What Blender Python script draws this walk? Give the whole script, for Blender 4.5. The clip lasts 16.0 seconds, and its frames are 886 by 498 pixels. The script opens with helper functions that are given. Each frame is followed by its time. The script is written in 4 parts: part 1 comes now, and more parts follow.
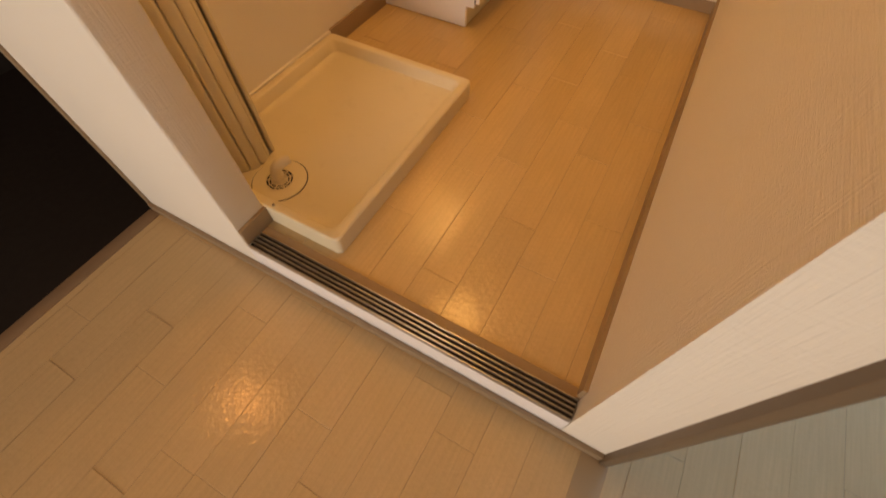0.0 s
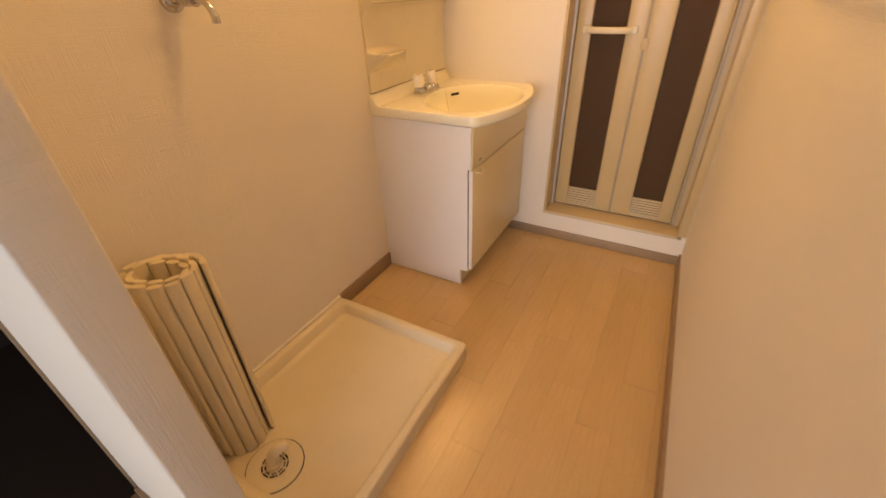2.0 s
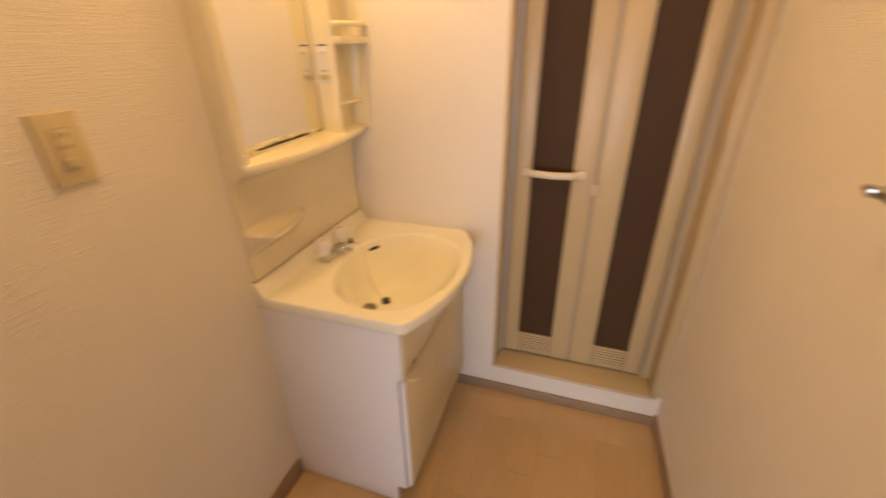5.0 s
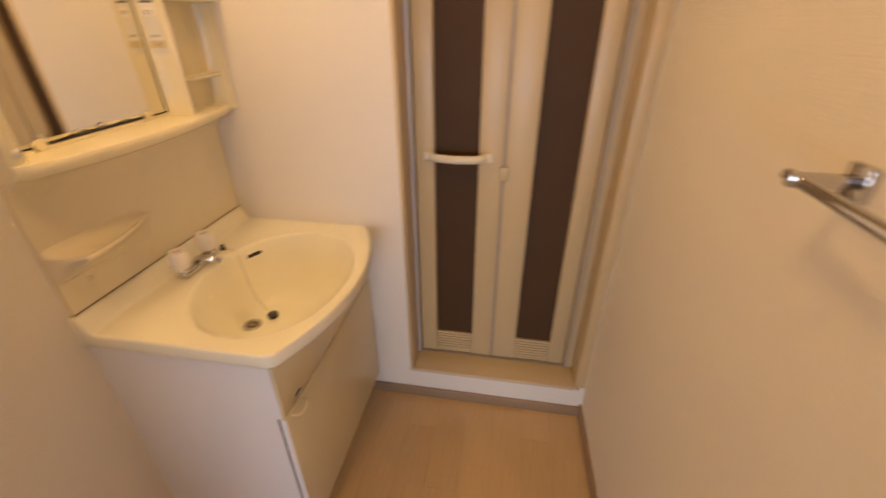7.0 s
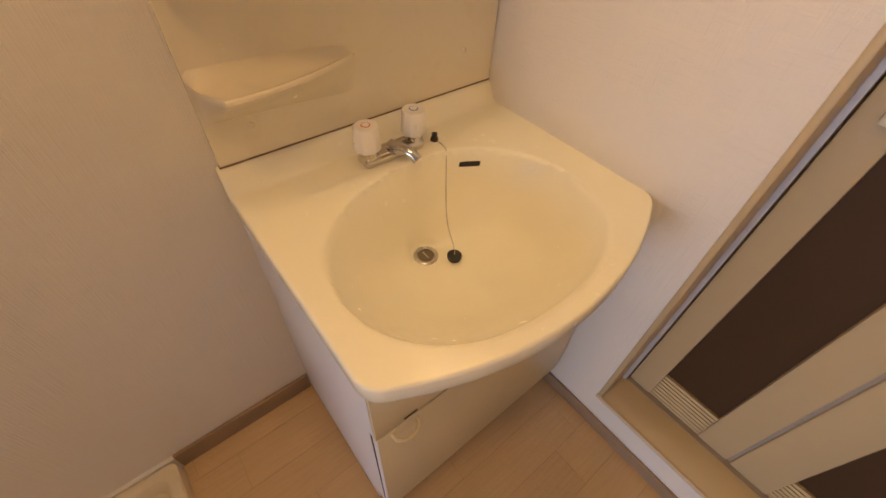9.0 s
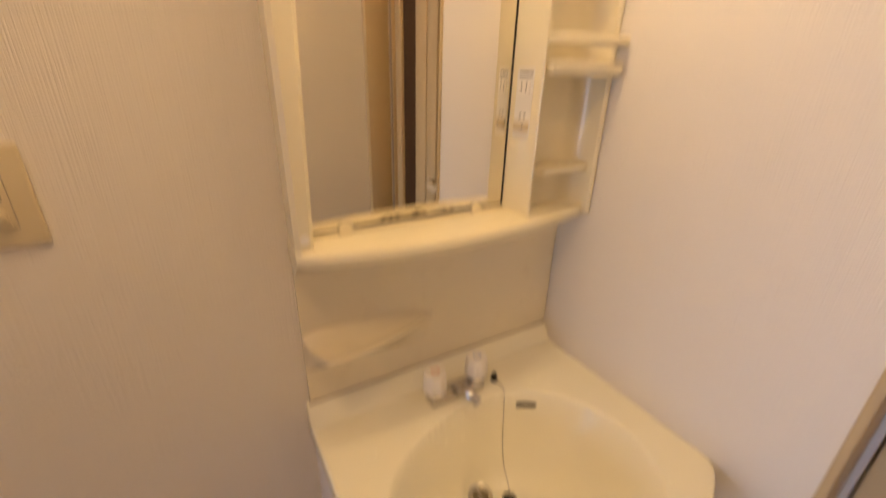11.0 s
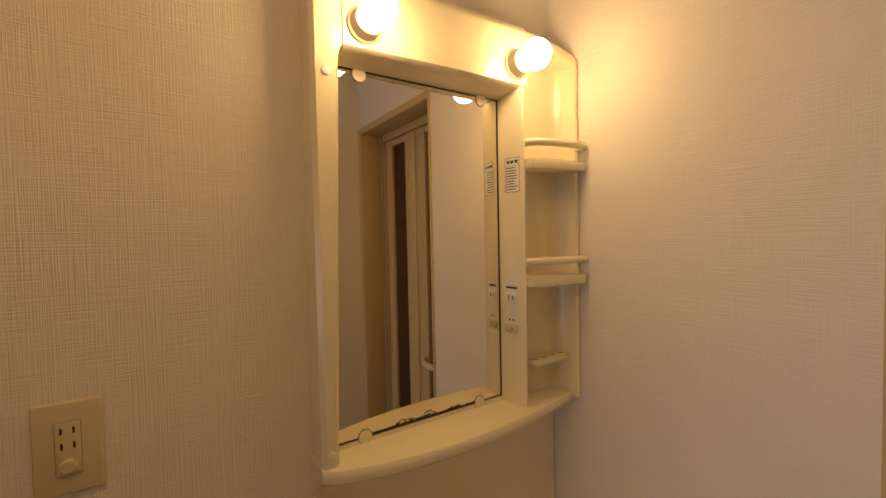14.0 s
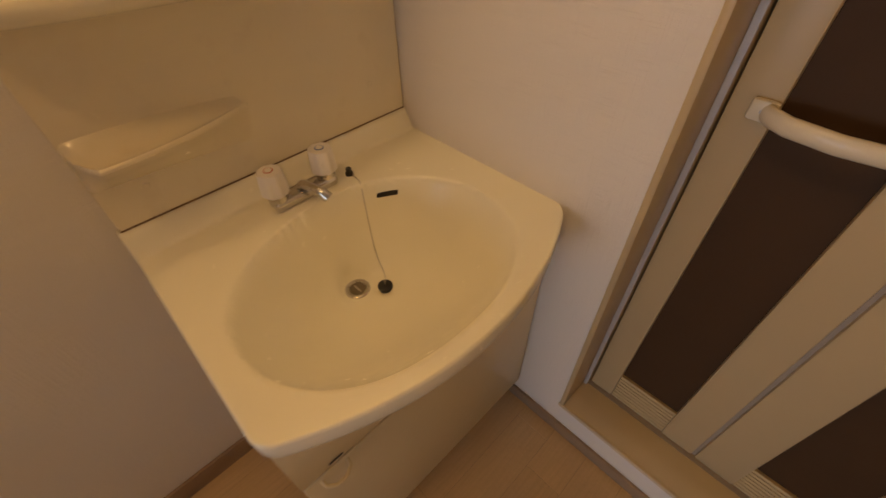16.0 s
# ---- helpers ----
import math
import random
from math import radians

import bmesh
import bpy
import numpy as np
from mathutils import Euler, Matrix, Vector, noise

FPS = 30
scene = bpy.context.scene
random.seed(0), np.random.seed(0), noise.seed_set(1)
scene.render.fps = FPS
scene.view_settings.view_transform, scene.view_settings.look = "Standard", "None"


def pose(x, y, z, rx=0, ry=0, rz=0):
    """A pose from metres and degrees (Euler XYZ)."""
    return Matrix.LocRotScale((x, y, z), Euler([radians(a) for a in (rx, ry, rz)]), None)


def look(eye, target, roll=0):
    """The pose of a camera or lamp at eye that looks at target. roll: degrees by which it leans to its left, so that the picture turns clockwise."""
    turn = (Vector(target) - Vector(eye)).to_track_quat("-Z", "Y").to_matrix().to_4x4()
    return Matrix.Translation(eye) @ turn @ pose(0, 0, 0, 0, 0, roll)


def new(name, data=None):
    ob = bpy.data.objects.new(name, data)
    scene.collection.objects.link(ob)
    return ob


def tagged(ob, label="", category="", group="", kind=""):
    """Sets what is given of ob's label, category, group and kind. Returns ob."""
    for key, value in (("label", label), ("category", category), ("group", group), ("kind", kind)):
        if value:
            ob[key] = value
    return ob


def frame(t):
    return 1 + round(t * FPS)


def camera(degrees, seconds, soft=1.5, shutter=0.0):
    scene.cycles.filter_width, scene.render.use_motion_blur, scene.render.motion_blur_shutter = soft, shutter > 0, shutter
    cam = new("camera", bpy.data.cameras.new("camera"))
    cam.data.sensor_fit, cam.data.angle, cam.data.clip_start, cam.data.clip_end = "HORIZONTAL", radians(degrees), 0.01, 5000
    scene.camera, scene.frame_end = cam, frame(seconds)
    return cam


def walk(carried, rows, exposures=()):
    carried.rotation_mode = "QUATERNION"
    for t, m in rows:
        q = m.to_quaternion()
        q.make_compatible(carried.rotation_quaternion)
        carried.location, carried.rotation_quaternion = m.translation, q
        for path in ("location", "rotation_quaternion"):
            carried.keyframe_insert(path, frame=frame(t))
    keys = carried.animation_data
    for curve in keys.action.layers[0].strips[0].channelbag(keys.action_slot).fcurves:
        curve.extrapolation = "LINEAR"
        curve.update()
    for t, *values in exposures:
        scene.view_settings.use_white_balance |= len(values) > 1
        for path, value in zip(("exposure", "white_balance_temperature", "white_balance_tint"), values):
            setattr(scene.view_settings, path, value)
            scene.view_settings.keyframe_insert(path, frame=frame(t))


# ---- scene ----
cam = camera(94.4, 16.0, shutter=0.5)
PATH = [
    (0, (1.115, -2.078, 0.924), (0.591, -1.143, -0.765), -0.1),
    (0.5, (1.106, -2.029, 1.0), (0.473, -0.913, -0.534), -1.6),
    (1, (1.117, -1.99, 1.141), (0.321, -0.527, 0.033), -2.8),
    (1.5, (1.119, -1.989, 1.162), (0.327, -0.49, 0.1), -2.3),
    (2, (1.063, -1.921, 1.16), (0.228, -0.465, 0.072), -2.1),
    (2.5, (0.933, -1.732, 1.185), (-0.111, -0.363, 0.167), -4.2),
    (3, (0.749, -1.561, 1.257), (-0.485, -0.262, 0.369), -2.3),
    (3.5, (0.65, -1.465, 1.359), (-0.615, -0.303, 0.336), -1.6),
    (4, (0.677, -1.435, 1.379), (-0.672, -0.326, 0.405), -1.6),
    (4.5, (0.726, -1.386, 1.39), (-0.392, -0.019, 0.45), -2.0),
    (5, (0.82, -1.356, 1.4), (0.247, 0.332, 0.492), -1.0),
    (5.2, (0.864, -1.331, 1.4), (0.515, 0.417, 0.492), -1.3),
    (6.2, (0.915, -1.235, 1.385), (1.12, 0.510, 0.440), -0.9),
    (7.3, (0.886, -1.082, 1.345), (0.229, 0.487, 0.293), -0.7),
    (7.5, (0.846, -1.026, 1.331), (-0.017, 0.406, 0.233), -0.1),
    (8, (0.717, -0.882, 1.297), (-0.262, 0.367, 0.08), 4.2),
    (8.2, (0.676, -0.821, 1.27), (-0.312, 0.346, -0.019), 4.0),
    (10.3, (0.64, -0.626, 1.206), (-0.513, 0.072, -0.272), 2.3),
    (10.5, (0.644, -0.642, 1.224), (-0.587, 0.093, -0.171), 2.1),
    (11, (0.648, -0.697, 1.392), (-0.925, 0.251, 0.6), 1.6),
    (11.5, (0.655, -0.77, 1.464), (-0.946, 0.416, 1.288), -0.4),
    (12, (0.692, -0.773, 1.505), (-0.954, 0.358, 1.398), -1.0),
    (12.5, (0.696, -0.781, 1.511), (-0.953, 0.347, 1.42), -1.1),
    (13, (0.711, -0.785, 1.52), (-0.953, 0.325, 1.485), -1.5),
    (13.5, (0.707, -0.788, 1.514), (-0.958, 0.318, 1.449), -1.4),
    (14, (0.705, -0.787, 1.51), (-0.96, 0.319, 1.44), -1.2),
    (14.5, (0.694, -0.774, 1.459), (-0.83, 0.375, 0.862), 0.3),
    (15, (0.715, -0.728, 1.344), (-0.573, 0.337, 0.247), 0.2),
    (15.5, (0.727, -0.68, 1.272), (-0.319, 0.364, -0.075), 0.1),
    (16, (0.722, -0.56, 1.242), (-0.306, 0.407, -0.175), -1.7),
]
EXPOSURE = [
    (0, 0.45, 16000, 19), (1.5, 0.70, 10300, 14), (3.5, 0.50, 8700, 12), (5.2, 0.45, 7600, 11), (7.3, 0.33, 7100, 12), (8.2, 0.33, 6700, 12), (10.3, 0.1, 6400, 12),
    (11.0, 0.25, 6100, 11), (12.0, -0.46, 6700, 11), (14.0, -0.85, 7200, 12), (15.0, -1.0, 8100, 14), (16.0, -0.48, 7500, 13)]
walk(cam, [(t, look(eye, target, roll)) for t, eye, target, roll in PATH], EXPOSURE)

# ---- world, lights ----
world = bpy.data.worlds.new("world")
scene.world = world
world.use_nodes = True
sky = world.node_tree.nodes.new("ShaderNodeTexSky")
sky.sky_type, sky.sun_disc = "NISHITA", False
sky.sun_elevation, sky.sun_rotation = radians(35), radians(200)
world.node_tree.links.new(sky.outputs[0], world.node_tree.nodes["Background"].inputs[0])
world.node_tree.nodes["Background"].inputs[1].default_value = 0.08


def lamp(name, kind, m, energy, colour, size=0.1, size_y=None):
    data = bpy.data.lights.new(name, kind)
    data.energy, data.color = energy, colour
    if kind == "AREA":
        data.size = size
        if size_y:
            data.shape, data.size_y = "RECTANGLE", size_y
        else:
            data.shape = "DISK"
    else:
        data.shadow_soft_size = size
    ob = new(name, data)
    ob.matrix_world = m
    return ob


WARM = (1.0, 0.61, 0.26)
BULB_GLOW = 80.0
lamp("washroom_ceiling_lamp", "AREA", pose(0.60, -0.90, 2.185), 3.9, WARM, 0.22)
lamp("hall_ceiling_lamp", "AREA", pose(-0.60, -2.21, 2.25), 2.9, (1.0, 0.46, 0.18), 0.2)
daylight = lamp("window_daylight", "AREA", pose(0.55, -5.73, 0.80, 90, 0, 0), 24.0, (0.60, 0.725, 1.0), 2.5, 1.5)
daylight.data.spread = radians(95)
lamp("room_window_daylight", "AREA", pose(1.92, 1.29, 1.25, -90, 0, 0), 42.0, (0.14, 0.38, 1.0), 0.82, 1.3)


# ---- materials ----
def material(name, colour, rough=0.5, metal=0.0, spec=0.5, vary=0.06, scale=6.0, grain=0.0, grain_scale=200.0,
             bump=0.0, bump_scale=150.0, stretch=(1, 1, 1), coat=0.0, per_object=0.0, stain=0.0, even=False):
    """A surface with slow colour variation, fine grain, and fine relief, all in metres."""
    mat = bpy.data.materials.new(name)
    mat.use_nodes = True
    nt = mat.node_tree
    n, l = nt.nodes, nt.links
    b = n["Principled BSDF"]
    b.inputs["Metallic"].default_value = metal
    b.inputs["Specular IOR Level"].default_value = spec
    b.inputs["Coat Weight"].default_value = coat
    b.inputs["Coat Roughness"].default_value = 0.15
    co = n.new("ShaderNodeTexCoord")
    mp = n.new("ShaderNodeMapping")
    mp.inputs["Scale"].default_value = stretch
    l.new(co.outputs["Object"], mp.inputs[0])

    def noise_at(s, detail=3.0, src=None):
        t = n.new("ShaderNodeTexNoise")
        t.inputs["Scale"].default_value, t.inputs["Detail"].default_value = s, detail
        l.new(src or mp.outputs[0], t.inputs["Vector"])
        return t.outputs["Fac"]

    def maths(op, a, c):
        m = n.new("ShaderNodeMath")
        m.operation = op
        for i, v in enumerate((a, c)):
            if isinstance(v, (int, float)):
                m.inputs[i].default_value = v
            else:
                l.new(v, m.inputs[i])
        return m.outputs[0]

    slow = noise_at(scale, 4.0, co.outputs["Object"])
    value = maths("ADD", maths("MULTIPLY", maths("SUBTRACT", slow, 0.5), 2 * vary), 1.0)
    if grain:
        fine = noise_at(grain_scale)
        value = maths("ADD", value, maths("MULTIPLY", maths("SUBTRACT", fine, 0.5), 2 * grain))
    if per_object:
        info = n.new("ShaderNodeObjectInfo")
        value = maths("ADD", value, maths("MULTIPLY", maths("SUBTRACT", info.outputs["Random"], 0.5), 2 * per_object))
    hsv = n.new("ShaderNodeHueSaturation")
    hsv.inputs["Color"].default_value = (*colour, 1)
    l.new(value, hsv.inputs["Value"])
    out = hsv.outputs[0]
    if stain:
        spots = noise_at(scale * 4, 6.0, co.outputs["Object"])
        ramp = n.new("ShaderNodeMapRange")
        ramp.inputs["From Min"].default_value, ramp.inputs["From Max"].default_value = 0.58, 0.75
        l.new(spots, ramp.inputs["Value"])
        mix = n.new("ShaderNodeMix")
        mix.data_type = "RGBA"
        l.new(maths("MULTIPLY", ramp.outputs[0], stain), mix.inputs["Factor"])
        l.new(out, mix.inputs["A"])
        mix.inputs["B"].default_value = (*[c * k for c, k in zip(colour, (0.62, 0.52, 0.40))], 1)
        out = mix.outputs["Result"]
    l.new(out, b.inputs["Base Color"])
    r = maths("ADD", maths("MULTIPLY", maths("SUBTRACT", noise_at(scale * 5, 3.0), 0.5), 0.16), rough)
    l.new(r, b.inputs["Roughness"])
    if bump:
        bp = n.new("ShaderNodeBump")
        bp.inputs["Strength"].default_value, bp.inputs["Distance"].default_value = bump, 0.002
        l.new(noise_at(bump_scale, 2.0, co.outputs["Object"] if even else None), bp.inputs["Height"])
        l.new(bp.outputs[0], b.inputs["Normal"])
    return mat


def wallpaper(name, colour):
    """Off-white vinyl paper with a woven emboss: patches of upright and level threads."""
    mat = material(name, colour, 0.62, vary=0.025, scale=2.5, spec=0.3)
    nt = mat.node_tree
    n, l = nt.nodes, nt.links
    co = n.new("ShaderNodeTexCoord")
    heights = []
    for stretch in ((470, 470, 9), (11, 11, 470)):
        mp = n.new("ShaderNodeMapping")
        mp.inputs["Scale"].default_value = stretch
        l.new(co.outputs["Object"], mp.inputs[0])
        t = n.new("ShaderNodeTexNoise")
        t.inputs["Scale"].default_value, t.inputs["Detail"].default_value = 1.0, 2.0
        l.new(mp.outputs[0], t.inputs["Vector"])
        heights.append(t.outputs["Fac"])
    patch = n.new("ShaderNodeTexNoise")
    patch.inputs["Scale"].default_value, patch.inputs["Detail"].default_value = 24.0, 1.0
    l.new(co.outputs["Object"], patch.inputs["Vector"])
    rng = n.new("ShaderNodeMapRange")
    rng.inputs["From Min"].default_value, rng.inputs["From Max"].default_value = 0.35, 0.65
    rng.inputs["To Min"].default_value, rng.inputs["To Max"].default_value = 0.32, 0.70
    l.new(patch.outputs["Fac"], rng.inputs["Value"])
    mix = n.new("ShaderNodeMix")
    l.new(rng.outputs[0], mix.inputs[0])
    l.new(heights[0], mix.inputs[2])
    l.new(heights[1], mix.inputs[3])
    bp = n.new("ShaderNodeBump")
    bp.inputs["Strength"].default_value, bp.inputs["Distance"].default_value = 0.75, 0.0036
    l.new(mix.outputs[0], bp.inputs["Height"])
    l.new(bp.outputs[0], n["Principled BSDF"].inputs["Normal"])
    return mat


PAPER = wallpaper("wallpaper", (0.85, 0.797, 0.722))
CEILING = wallpaper("ceiling_paper", (0.86, 0.83, 0.79))
DARK_WALL = material("dark_entry_wall", (0.03, 0.023, 0.02), 0.6, vary=0.1)
PLANK = material("plank_vinyl", (0.635, 0.445, 0.25), 0.155, vary=0.05, scale=5, grain=0.13, grain_scale=14.0, stretch=(9, 0.55, 9),
                 bump=0.42, bump_scale=75.0, even=True, per_object=0.035, spec=0.45)
JOINT = material("plank_joint", (0.44, 0.31, 0.19), 0.6)
TAUPE = material("taupe_trim", (0.33, 0.225, 0.145), 0.45, vary=0.08, scale=12, grain=0.1, grain_scale=60, stretch=(1, 1, 6))
# darker version of the taupe: the shade on the room jamb is in its colour
JAMB = material("shaded_jamb", (0.17, 0.115, 0.075), 0.5, vary=0.08, scale=12, grain=0.1, grain_scale=60, stretch=(6, 6, 1))
WHITE = material("white_board", (0.89, 0.875, 0.885), 0.38, vary=0.02)
CREAM = material("cream_resin", (0.87, 0.795, 0.58), 0.22, vary=0.03, scale=7, coat=0.25)
BASIN = material("basin_resin", (0.95, 0.91, 0.745), 0.24, vary=0.03, scale=8, coat=0.12)
SPLASH = material("splash_board", (0.84, 0.755, 0.57), 0.24, vary=0.06, scale=5, coat=0.2, stain=0.14)
PANEL = material("cream_laminate", (0.78, 0.67, 0.44), 0.32, vary=0.03)
PAN = material("pan_plastic", (0.75, 0.65, 0.48), 0.36, vary=0.04, scale=6, stain=0.12)
SLAT = material("slat_plastic", (0.74, 0.645, 0.47), 0.42, vary=0.04, scale=9, per_object=0.03, bump=0.1, bump_scale=120, stretch=(4, 4, 1))
CHROME = material("chrome", (0.60, 0.58, 0.56), 0.05, metal=1.0, vary=0.02)
ALU = material("aluminium", (0.55, 0.53, 0.51), 0.35, metal=0.9, vary=0.05, grain=0.1, grain_scale=90, stretch=(0.3, 6, 6))
DARK = material("dark_gap", (0.02, 0.016, 0.013), 0.7)
RUBBER = material("black_rubber", (0.018, 0.017, 0.017), 0.45)
PLATE = material("plate_plastic", (0.66, 0.56, 0.36), 0.40, vary=0.02)
FRAME = material("door_resin", (0.57, 0.435, 0.245), 0.36, vary=0.03, scale=5)
GASKET = material("grey_gasket", (0.37, 0.31, 0.25), 0.45)
# door resin lightened for the sill, to offset the shade on its top
SILL = material("lightened_sill_resin", (0.67, 0.54, 0.35), 0.34, vary=0.03, scale=5)
GRIP = material("grip_resin", (0.78, 0.69, 0.51), 0.32, vary=0.03)
STRIP = material("pale_alloy_strip", (0.56, 0.555, 0.57), 0.42, metal=0.15)
PANE = material("brown_pane", (0.076, 0.042, 0.022), 0.55, vary=0.05, spec=0.12)
KNOB = material("white_knob", (0.90, 0.86, 0.80), 0.3)
LABEL = material("white_label", (0.82, 0.80, 0.76), 0.45)
INK = material("ink", (0.05, 0.045, 0.04), 0.6)
RED = material("red_mark", (0.6, 0.12, 0.06), 0.5)
BLUE = material("blue_mark", (0.10, 0.2, 0.5), 0.5)
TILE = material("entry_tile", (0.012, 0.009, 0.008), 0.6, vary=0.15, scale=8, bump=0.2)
STEEL = material("brushed_steel", (0.55, 0.52, 0.48), 0.28, metal=1.0)

MIRROR = bpy.data.materials.new("mirror_glass")
MIRROR.use_nodes = True
mb = MIRROR.node_tree.nodes["Principled BSDF"]
mb.inputs["Base Color"].default_value = (0.86, 0.82, 0.70, 1)
mb.inputs["Metallic"].default_value, mb.inputs["Roughness"].default_value = 1.0, 0.02

GLOW = bpy.data.materials.new("lit_bulb")
GLOW.use_nodes = True
gb = GLOW.node_tree.nodes["Principled BSDF"]
gb.inputs["Base Color"].default_value = (0.9, 0.85, 0.75, 1)
gb.inputs["Emission Color"].default_value = (1.0, 0.665, 0.32, 1)
gb.inputs["Emission Strength"].default_value = BULB_GLOW


# ---- building helpers ----
def box(bm, x0, x1, y0, y1, z0, z1, bevel=0.0, segments=2):
    made = bmesh.ops.create_cube(bm, size=1.0)["verts"]
    for v in made:
        v.co = Vector((x0 + (v.co.x + 0.5) * (x1 - x0), y0 + (v.co.y + 0.5) * (y1 - y0), z0 + (v.co.z + 0.5) * (z1 - z0)))
    if bevel:
        edges = {e for v in made for e in v.link_edges}
        bmesh.ops.bevel(bm, geom=list(edges), offset=bevel, segments=segments, affect="EDGES", profile=0.5)
    return bm


def boxed(*a, **k):
    return box(bmesh.new(), *a, **k)


def tube(bm, points, radius, sides=12, cap=True):
    """A round bar along points; radius a number or one per point."""
    pts = [Vector(p) for p in points]
    radii = radius if isinstance(radius, (list, tuple)) else [radius] * len(pts)
    rings, side = [], None
    for i, p in enumerate(pts):
        d = (pts[min(i + 1, len(pts) - 1)] - pts[max(i - 1, 0)]).normalized()
        if side is None:
            side = d.orthogonal().normalized()
        side = (side - d * side.dot(d)).normalized()
        up = d.cross(side)
        rings.append([bm.verts.new(p + radii[i] * (math.cos(a) * side + math.sin(a) * up)) for a in (2 * math.pi * k / sides for k in range(sides))])
    for a, b in zip(rings, rings[1:]):
        for k in range(sides):
            bm.faces.new((a[k], a[(k + 1) % sides], b[(k + 1) % sides], b[k]))
    if cap:
        bm.faces.new(rings[0][::-1]), bm.faces.new(rings[-1])
    return bm


def prism(bm, outline, z0, z1, bevel=0.0):
    low = [bm.verts.new((x, y, z0)) for x, y in outline]
    top = [bm.verts.new((x, y, z1)) for x, y in outline]
    n = len(outline)
    faces = [bm.faces.new(low[::-1]), bm.faces.new(top)]
    faces += [bm.faces.new((low[i], low[(i + 1) % n], top[(i + 1) % n], top[i])) for i in range(n)]
    bmesh.ops.recalc_face_normals(bm, faces=faces)
    if bevel:
        edges = [e for e in faces[0].edges] + [e for e in faces[1].edges]
        bmesh.ops.bevel(bm, geom=edges, offset=bevel, segments=2, affect="EDGES", profile=0.5)
    return bm


def lathe(bm, profile, at, axis="Z", sides=28):
    """A turned shape: profile of (radius, height) along an axis from the point at."""
    rings = []
    for r, h in profile:
        ring = []
        for k in range(sides):
            a = 2 * math.pi * k / sides
            u, w = r * math.cos(a), r * math.sin(a)
            off = {"Z": (u, w, h), "X": (h, u, w), "Y": (w, h, u)}[axis]
            ring.append(bm.verts.new(Vector(at) + Vector(off)))
        rings.append(ring)
    for a, b in zip(rings, rings[1:]):
        for k in range(sides):
            bm.faces.new((a[k], a[(k + 1) % sides], b[(k + 1) % sides], b[k]))
    bm.faces.new(rings[0][::-1]), bm.faces.new(rings[-1])
    return bm


def mesh_of(name, bm, mat, smooth=40):
    bmesh.ops.recalc_face_normals(bm, faces=bm.faces[:])
    me = bpy.data.meshes.new(name)
    bm.to_mesh(me)
    bm.free()
    me.materials.append(mat)
    if smooth:
        me.shade_smooth()
        me.set_sharp_from_angle(angle=radians(smooth))
    return me


def thing(name, at, label, category, group="", kind=""):
    ob = new(name)
    ob.location = at
    ob.empty_display_size = 0.05
    return tagged(ob, label, category, group, kind)


def part(name, bm, mat, parent, label="", smooth=40):
    ob = new(name, bm if isinstance(bm, bpy.types.Mesh) else mesh_of(name, bm, mat, smooth))
    ob.parent = parent
    if parent.type == "EMPTY":
        ob.matrix_parent_inverse = Matrix.Translation(-parent.location)
    else:
        ob.matrix_parent_inverse = parent.matrix_basis.inverted()
    if label:
        ob["label"] = label
    return ob


def setting(name, bm, mat, label, category="", smooth=30):
    return tagged(new(name, mesh_of(name, bm, mat, smooth)), label, category or name.split("_")[0], kind="structure")


# ---- the structure ----
RIGHT = lambda y: 1.246 - 0.0165 * y  # the right wall leans out a little towards the hall
TOP = 2.40
HALL = -0.125
STEP = -1.812

setting("wall_west", boxed(-0.12, 0.0, -1.715, 0.0, HALL, TOP), PAPER, "off-white woven-textured wallpaper on the tap wall")
bm = box(bmesh.new(), -0.12, 0.577, 0.0, 0.20, HALL, TOP)
box(bm, 1.225, 1.40, 0.0, 0.20, HALL, TOP)
box(bm, 0.577, 1.225, 0.0, 0.20, 2.02, TOP)
box(bm, 0.577, 1.225, 0.0, 0.20, HALL, 0.132)
setting("wall_north", bm, PAPER, "off-white wallpapered wall round the bathroom door")
bm = prism(bmesh.new(), [(RIGHT(0), 0.0), (1.40, 0.0), (1.40, -1.70), (1.392, STEP), (RIGHT(STEP), STEP)], HALL, TOP)
setting("wall_east", bm, PAPER, "off-white wallpapered long wall with a towel rail")
setting("wall_room_west", boxed(1.28, 1.40, 0.20, 1.30, HALL, TOP), PAPER, "off-white wallpapered wall of the room beyond")
bm = box(bmesh.new(), 1.40, 1.50, 1.30, 1.42, HALL, TOP)
box(bm, 2.35, 3.12, 1.30, 1.42, HALL, TOP)
box(bm, 1.50, 2.35, 1.30, 1.42, HALL, 0.55)
box(bm, 1.50, 2.35, 1.30, 1.42, 1.95, TOP)
setting("wall_room_north", bm, PAPER, "off-white wallpapered wall with a window opening")
bm = box(bmesh.new(), -0.100, 0.358, STEP, -1.715, HALL, TOP, 0.006, 4)
setting("wall_stub", bm, PAPER, "off-white wallpapered short wall beside the washroom opening")
bm = box(bmesh.new(), 0.358, 1.274, STEP, -1.76, 2.06, TOP)
setting("wall_lintel", bm, PAPER, "wallpapered wall over the washroom opening")
setting("ceiling", boxed(-0.12, 1.40, -1.76, 0.2, TOP, TOP + 0.08), CEILING, "off-white papered washroom ceiling")
bm = box(bmesh.new(), -1.62, 3.12, -5.92, -1.76, TOP + 0.004, TOP + 0.08)
box(bm, 1.40, 3.12, -1.76, 1.42, TOP + 0.004, TOP + 0.08)
setting("ceiling_hall", bm, CEILING, "off-white papered hall ceiling")
